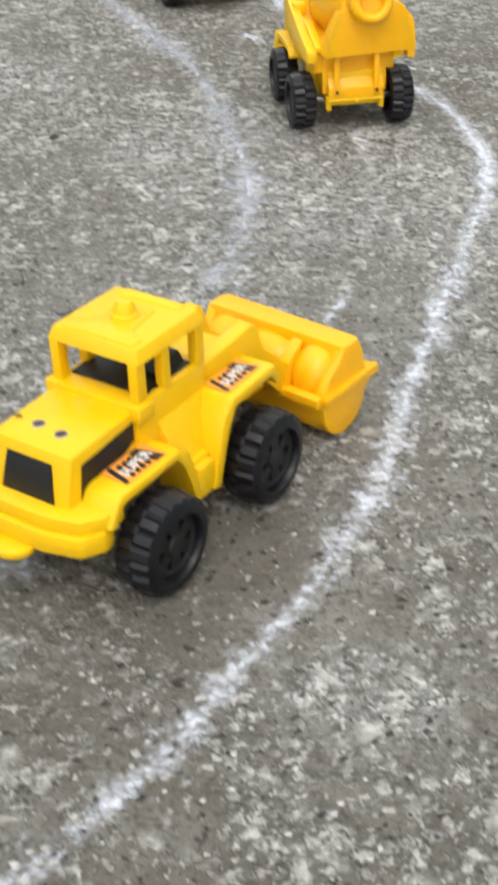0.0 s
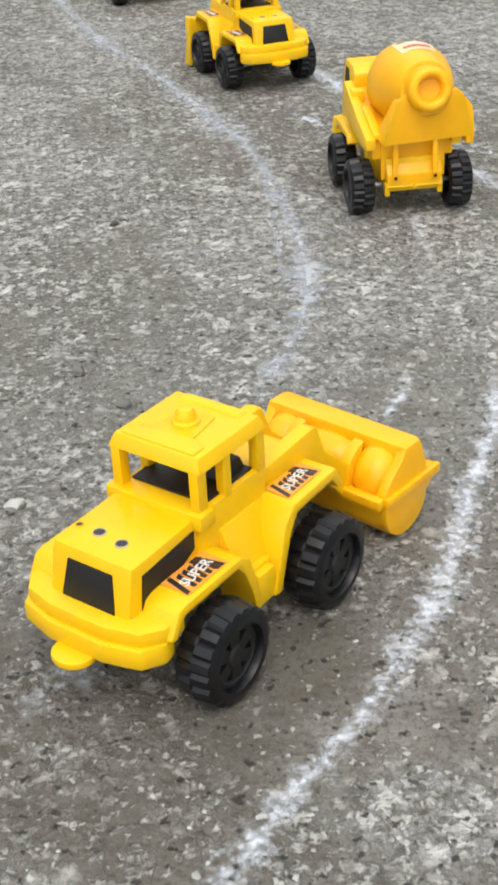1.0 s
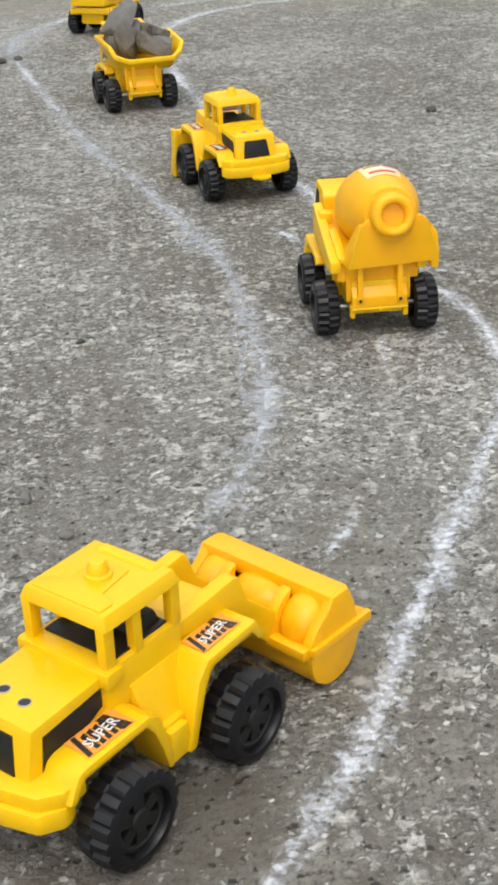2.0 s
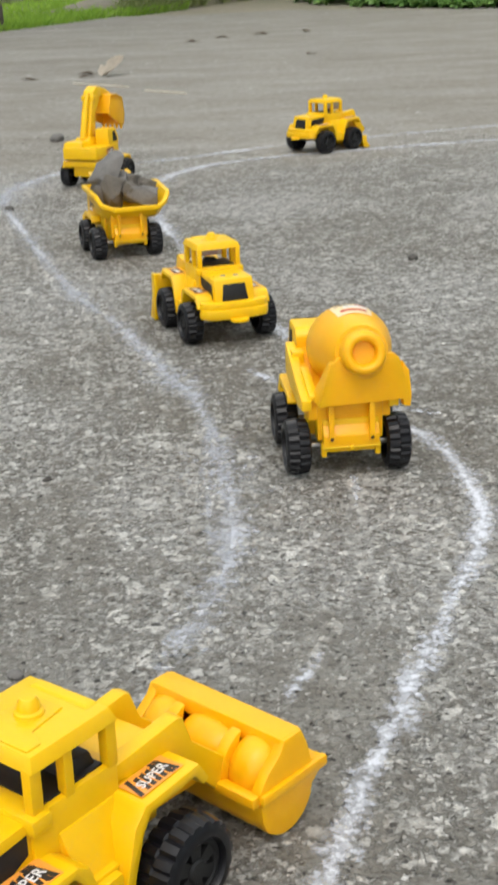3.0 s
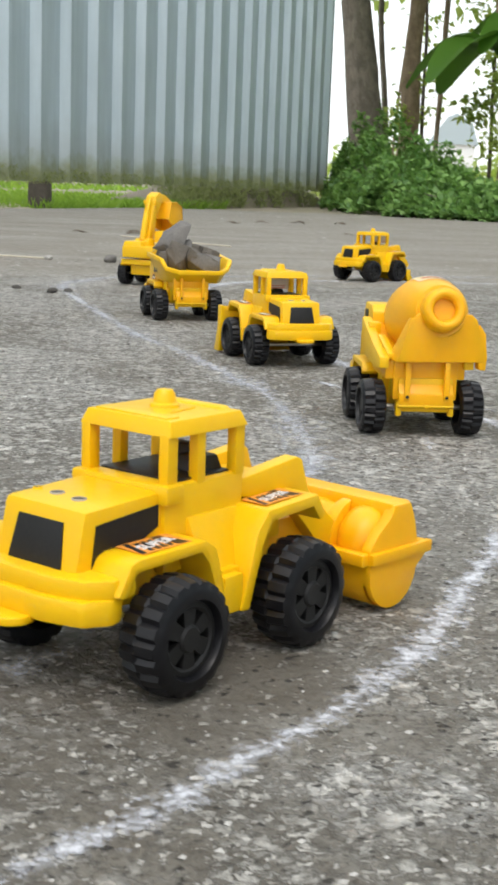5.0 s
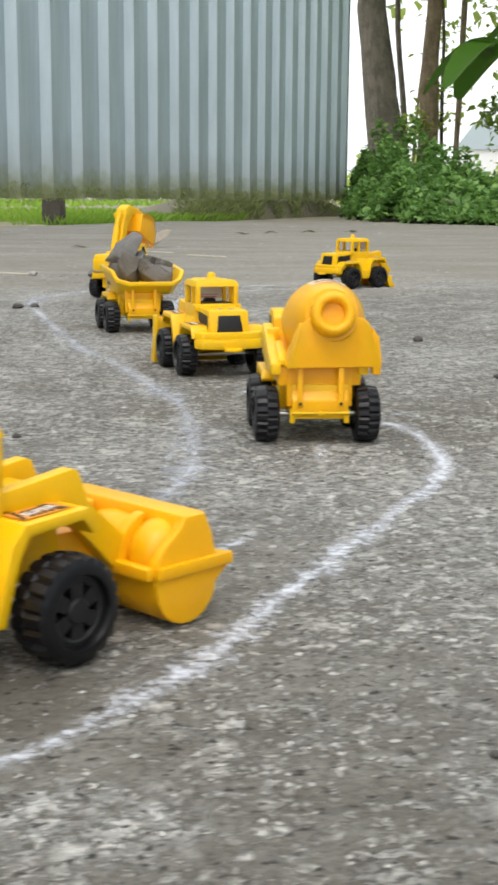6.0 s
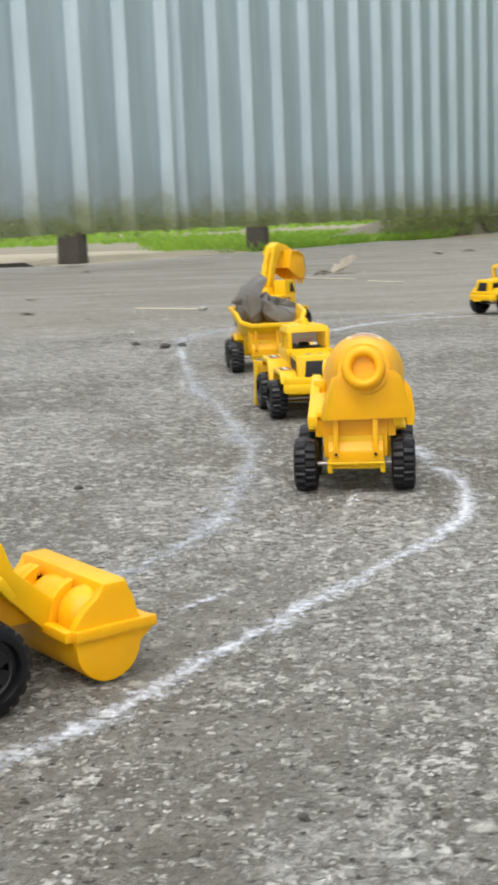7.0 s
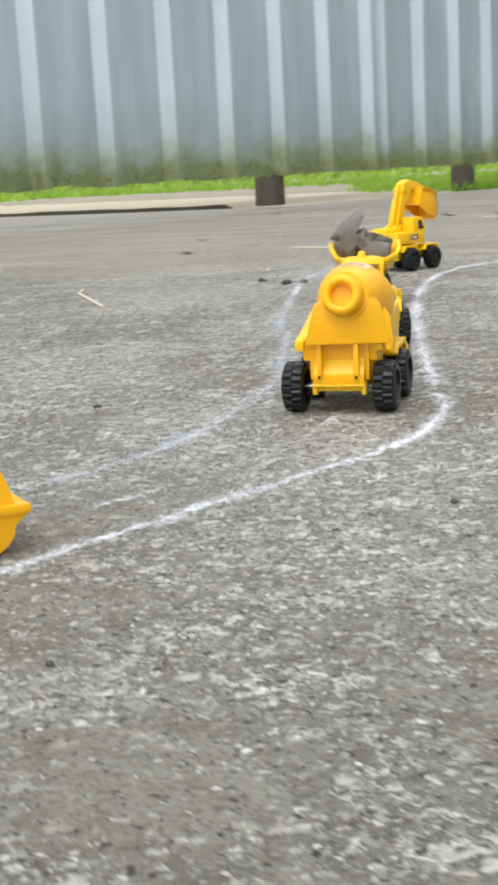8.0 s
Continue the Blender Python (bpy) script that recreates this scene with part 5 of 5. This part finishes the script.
def build_excavator(place, turn):
    t = thing("toy_excavator", place, turn, "yellow plastic toy excavator with raised arm on black wheels", "toy excavator", "toy construction vehicles")
    add_wheels(t, 4.7)
    bm = bmesh.new()
    box(bm, -1.5, 1.5, -1.2, 6.4, 1.4, 3.1)
    prism(bm, [(-2.7, 5.2), (2.7, 5.2), (2.5, 6.8), (1.5, 7.5), (-1.5, 7.5), (-2.5, 6.8)], 2.2, 3.2, "z")
    box(bm, -2.6, 2.6, -1.9, -0.3, 2.7, 3.4)
    part("chassis", bm, YELLOW, t, bevel=0.12)
    for side in (-1, 1):
        for y in (0, 4.7):
            bm = bmesh.new()
            prism(bm, [(y - 1.75, 2.6), (y - 1.2, 3.35), (y + 1.2, 3.35), (y + 1.75, 2.6), (y + 1.4, 2.5), (y + 1.0, 3.1), (y - 1.0, 3.1), (y - 1.4, 2.5)], *sorted((side * 1.4, side * 2.8)))
            part("fender", bm, YELLOW, t, bevel=0.06)
    bm = bmesh.new()
    lathe(bm, [(0, 3.0), (1.6, 3.0), (1.6, 3.6), (0, 3.6)], 28, Matrix.Translation((0, 1.6, 0)))
    part("turntable", bm, AMBER, t, "amber turntable", bevel=0.06)
    bm = bmesh.new()
    prism(bm, [(-2.3, -2.2), (2.3, -2.2), (2.5, -1.5), (2.5, 3.6), (-2.5, 3.6), (-2.5, -1.5)], 3.6, 5.1, "z")
    box(bm, -2.3, 0.3, -2.1, 1.0, 5.0, 5.7, top=(0.9, 0.85))
    house = part("upper_body", bm, YELLOW, t, "upper body with counterweight", bevel=0.16)
    bm = bmesh.new()
    prism(bm, [(1.2, 5.0), (1.2, 7.0), (3.2, 7.0), (3.9, 5.6), (3.9, 5.0)], 0.55, 2.4)
    cab = part("cab", bm, YELLOW, t, bevel=0.14)
    bm = bmesh.new()
    prism(bm, [(2.3, 5.4), (2.3, 6.6), (2.9, 6.6), (3.4, 5.6), (3.4, 5.4)], 2.37, 2.43)
    part("side_window", bm, PIT, cab, "black cab window")
    add_sticker(t, cm(2.52, 1.2, 4.4, 90, 0, 90), 2.0, 0.8)
    # boom, dipper arm and toothed bucket
    bm = bmesh.new()
    prism(bm, [(0.5, 5.0), (2.2, 5.0), (2.9, 8.9), (4.3, 10.5), (4.6, 11.4), (3.7, 11.95), (2.5, 11.4), (1.5, 8.3)], -1.4, 0.0)
    box(bm, -1.6, 0.2, 2.1, 3.0, 10.2, 10.9)
    box(bm, -1.9, 0.4, -0.2, 2.9, 5.0, 6.0, top=(0.8, 0.7))
    boom = part("boom", bm, YELLOW, t, bevel=0.14)
    bm = bmesh.new()
    rod(bm, (-0.7, 0.35, 5.8), (-0.7, 1.35, 9.2), 0.42, 16)
    rod(bm, (-0.7, 1.35, 9.2), (-0.7, 2.3, 11.2), 0.3, 16)
    part("ram", bm, YELLOW, boom, bevel=0.06)
    bm = bmesh.new()
    prism(bm, [(3.6, 11.0), (4.0, 11.9), (6.0, 11.5), (7.8, 10.7), (7.7, 9.9), (5.8, 10.4)], -1.15, -0.25)
    part("dipper_arm", bm, YELLOW, t, bevel=0.12)
    bm = bmesh.new()
    prism(bm, [(4.0, 10.9), (5.6, 10.9), (7.2, 10.3), (7.6, 8.2), (7.2, 6.9), (6.9, 6.9), (7.2, 8.2), (6.8, 9.8), (5.5, 10.3), (4.1, 10.3), (3.5, 8.6), (3.3, 8.7)], -2.3, 0.9)
    bk = part("bucket", bm, AMBER, t, "amber toothed digging bucket", bevel=0.08)
    bk.matrix_basis = cm(0, 1.4, -0.2)
    for side in (-2.3, 0.65):
        bm = bmesh.new()
        prism(bm, [(4.0, 10.9), (5.6, 10.9), (7.2, 10.3), (7.6, 8.2), (7.2, 6.9), (5.6, 7.3), (3.3, 8.6)], side, side + 0.25)
        part("side_plate", bm, AMBER, bk, bevel=0.05)
    for k in range(5):
        bm = bmesh.new()
        x = -1.95 + k * 0.62
        prism(bm, [(6.85, 7.0), (7.3, 7.0), (7.05, 6.35)], x - 0.16, x + 0.16)
        part("tooth", bm, AMBER, bk)
    return t


A_PLACE = (-0.1626, -0.3521, 0)
build_loader(A_PLACE, -42.5, "yellow plastic toy wheel loader with an amber bucket and black wheels")
build_loader((-0.0412, 0.285, 0), 15, "yellow plastic toy wheel loader with a dozer blade between two trucks", blade=1.0)
build_loader((0.1573, 1.2496, 0), -53, "yellow plastic toy loader with dozer blade alone on the chalk road", blade=0.45).scale = (1.05, 1.05, 1.05)
build_mixer((0.0015, 0.008, 0), 1)
DUMP, DUMP_TURN = (-0.1095, 0.595, 0), 13
build_dumper(DUMP, DUMP_TURN)
build_excavator((-0.1536, 1.0284, 0), -27)


# ---- stones in the tray, and litter on the ground ----
def build_load():
    rnd = random.Random(21)
    frame_m = pose(*DUMP, rz=DUMP_TURN)
    load = (
        (ROCK, (2.2, 1.3, 0.85), (-0.9, 2.6, 7.9), (0, -46, 10), "long grey slab of stone standing on the tray load"),
        (ROCK_BROWN, (1.0, 1.2, 1.4), (-0.9, 1.5, 6.0), (15, 10, 40), "rough brown stone in the dump truck tray"),
        (ROCK, (1.7, 1.3, 0.95), (1.6, 0.9, 5.6), (0, 6, -12), "broad grey stone in the dump truck tray"),
        (ROCK_BROWN, (1.2, 1.1, 1.2), (1.3, 3.4, 6.0), (0, 0, 30), "dark brown stone at the back of the tray"),
        (ROCK, (1.5, 1.5, 1.2), (-1.2, 3.2, 5.5), (0, 0, 0), "grey stone low in the dump truck tray"),
        (ROCK_BROWN, (0.7, 0.6, 0.6), (0.5, 0.6, 6.2), (20, 30, 0), "small broken stone wedged between larger ones"),
        (ROCK, (0.8, 0.7, 0.55), (0.2, 2.6, 7.0), (10, -30, 60), "small grey stone on top of the tray load"),
        (ROCK_BROWN, (0.75, 0.8, 0.6), (2.5, 2.2, 6.3), (0, 25, 15), "small dark stone against the tray wall"),
    )
    for material, size, at, turn, label in load:
        bm = rough_stone(rnd, *size)
        solo("stone", bm, material, label, "stone", "stones in the dump truck tray", unit=0.01, at=frame_m @ cm(*at, *turn))


def build_litter():
    rnd = random.Random(5)
    single = (((0.1467, 0.5125), 0.006, GRIT), ((-0.2628, 0.87), 0.008, GRIT), ((-0.2435, 0.885), 0.006, GRIT), ((-0.308, 0.917), 0.0065, GRIT), ((-0.3472, 1.087), 0.006, GRIT_PALE), ((-0.316, 1.551), 0.008, GRIT_PALE), ((-0.213, 1.51), 0.017, ROCK), ((-0.1811, -0.1558), 0.005, ROCK), ((-0.163, -0.19), 0.004, ROCK), ((0.0022, -0.4008), 0.002, GRIT), ((-0.205, -0.26), 0.0045, GRIT_PALE), ((-0.1605, 0.02), 0.003, GRIT), ((-0.316, 1.53), 0.009, GRIT_PALE), ((0.19, -0.3), 0.0025, GRIT_PALE), ((0.095, -0.2), 0.0022, GRIT), ((0.16, 0.26), 0.004, GRIT))
    for (x, y), s, material in single:
        bm = stone_bm(rnd, s, s * rnd.uniform(0.6, 0.9), s * 0.55)
        label = {"dark_grit": "small dark stone lying on the concrete", "grey_stone": "small grey stone lying on the concrete", "pale_grit": "small pale pebble lying on the concrete"}[material.name]
        solo("pebble", bm, material, label, "pebble", "loose pebbles", at=pose(x, y, s * 0.3, rz=rnd.uniform(0, 360)))
    for name, material, label, count, lo, hi in (("grit", GRIT, "scattered dark grit on the concrete", 5000, 0.0005, 0.0018), ("pale_grit", GRIT_PALE, "scattered pale grit set in the concrete", 30000, 0.0005, 0.0017)):
        bm = bmesh.new()
        for _ in range(count):
            far = rnd.random() ** 1.3
            y = -0.62 + far * 2.2
            x = -0.02 + rnd.uniform(-0.2, 0.2) * (1 + 2.2 * far)
            thick = 0.6 * noise.noise(Vector((x * 8, y * 8, 1.5))) + 0.7 * noise.noise(Vector((x * 35, y * 35, 4)))
            if thick < rnd.uniform(-0.15, 0.5):
                continue
            s = (lo + (hi - lo) * rnd.random() ** 2.2) * (1 + 0.9 * far)
            k = rnd.randint(4, 6)
            a0 = rnd.uniform(0, 6.28)
            ring = [bm.verts.new((x + s * rnd.uniform(0.5, 1.5) * math.cos(a0 + i * math.tau / k), y + s * rnd.uniform(0.5, 1.3) * math.sin(a0 + i * math.tau / k), -0.0002)) for i in range(k)]
            top = bm.verts.new((x, y, s * 0.32))
            for i in range(k):
                bm.faces.new((ring[i], ring[(i + 1) % k], top))
        if material is GRIT_PALE:
            for _ in range(260):
                y = rnd.uniform(1.5, 6.2)
                x, s = -0.1 + rnd.uniform(-0.24, 0.26) * (y + 0.7), rnd.uniform(0.002, 0.006) * (0.5 + 0.2 * y)
                k, a0 = 5, rnd.uniform(0, 6.28)
                ring = [bm.verts.new((x + s * rnd.uniform(0.6, 1.6) * math.cos(a0 + i * math.tau / k), y + s * rnd.uniform(0.5, 1.2) * math.sin(a0 + i * math.tau / k), -0.0002)) for i in range(k)]
                top = bm.verts.new((x, y, s * 0.3))
                for i in range(k):
                    bm.faces.new((ring[i], ring[(i + 1) % k], top))
        solo(name, bm, material, label, "grit", kind="stuff", smooth=False)
    spots = [((-0.128, 2.79), 40, 0.07, DRY_LEAF, "pale curled dry leaf standing on the concrete")]
    for x, y, size in ((-0.19, 2.77, 0.06), (-0.19, 2.88, 0.07), (0.15, 4.15, 0.08), (0.27, 4.33, 0.08), (0.42, 4.46, 0.09), (0.6, 4.55, 0.08), (-0.212, 1.54, 0.03), (-0.63, 1.55, 0.045), (-0.48, 1.38, 0.02), (-1.0, 3.5, 0.06), (-0.33, 2.77, 0.07), (0.45, 3.3, 0.05), (-0.75, 2.0, 0.04)):
        spots.append(((x, y), rnd.uniform(-40, 40), size * 0.7, DEAD_LEAF, "dark dead leaf lying on the concrete"))
    for (x, y), rz, size, material, label in spots:
        bm = bmesh.new()
        rows = []
        for s in range(9):
            t = s / 8
            w = (0.42 if material is DRY_LEAF else 0.3) * math.sin(math.pi * (0.06 + 0.9 * t)) ** 0.8 * (1 + 0.7 * noise.noise(Vector((s * 1.7, x * 9, y * 7))))
            lift = 0.6 * t * t if material is DRY_LEAF else 0.04 * math.sin(t * 7 + x * 40)
            rows.append([bm.verts.new(((t - 0.5), w * e, lift + abs(e) * w * (0.5 if material is DRY_LEAF else 0.1 * (1 + e)) + 0.05)) for e in (-1, -0.5, 0, 0.5, 1)])
        for p, q in zip(rows, rows[1:]):
            for e in range(4):
                bm.faces.new((p[e], p[e + 1], q[e + 1], q[e]))
        bmesh.ops.solidify(bm, geom=bm.faces[:], thickness=0.01)
        solo("dry_leaf", bm, material, label, "leaf", "fallen leaves", unit=size, at=pose(x, y, 0, rz=rz))
    for (x0, y0), (x1, y1) in (((-0.056, 2.33), (0.028, 2.22)), ((-0.448, 1.611), (-0.312, 1.535)), ((-0.22, 2.6), (-0.09, 2.44)), ((-0.516, 0.802), (-0.411, 0.63)), ((-0.534, 0.856), (-0.516, 0.803))):
        bm = bmesh.new()
        rod(bm, (x0, y0, 0.0016), (x1, y1, 0.0016), 0.0017, 6)
        solo("straw", bm, STRAW, "thin dry straw lying on the concrete", "straw", "straws on the concrete")


build_load()
build_litter()
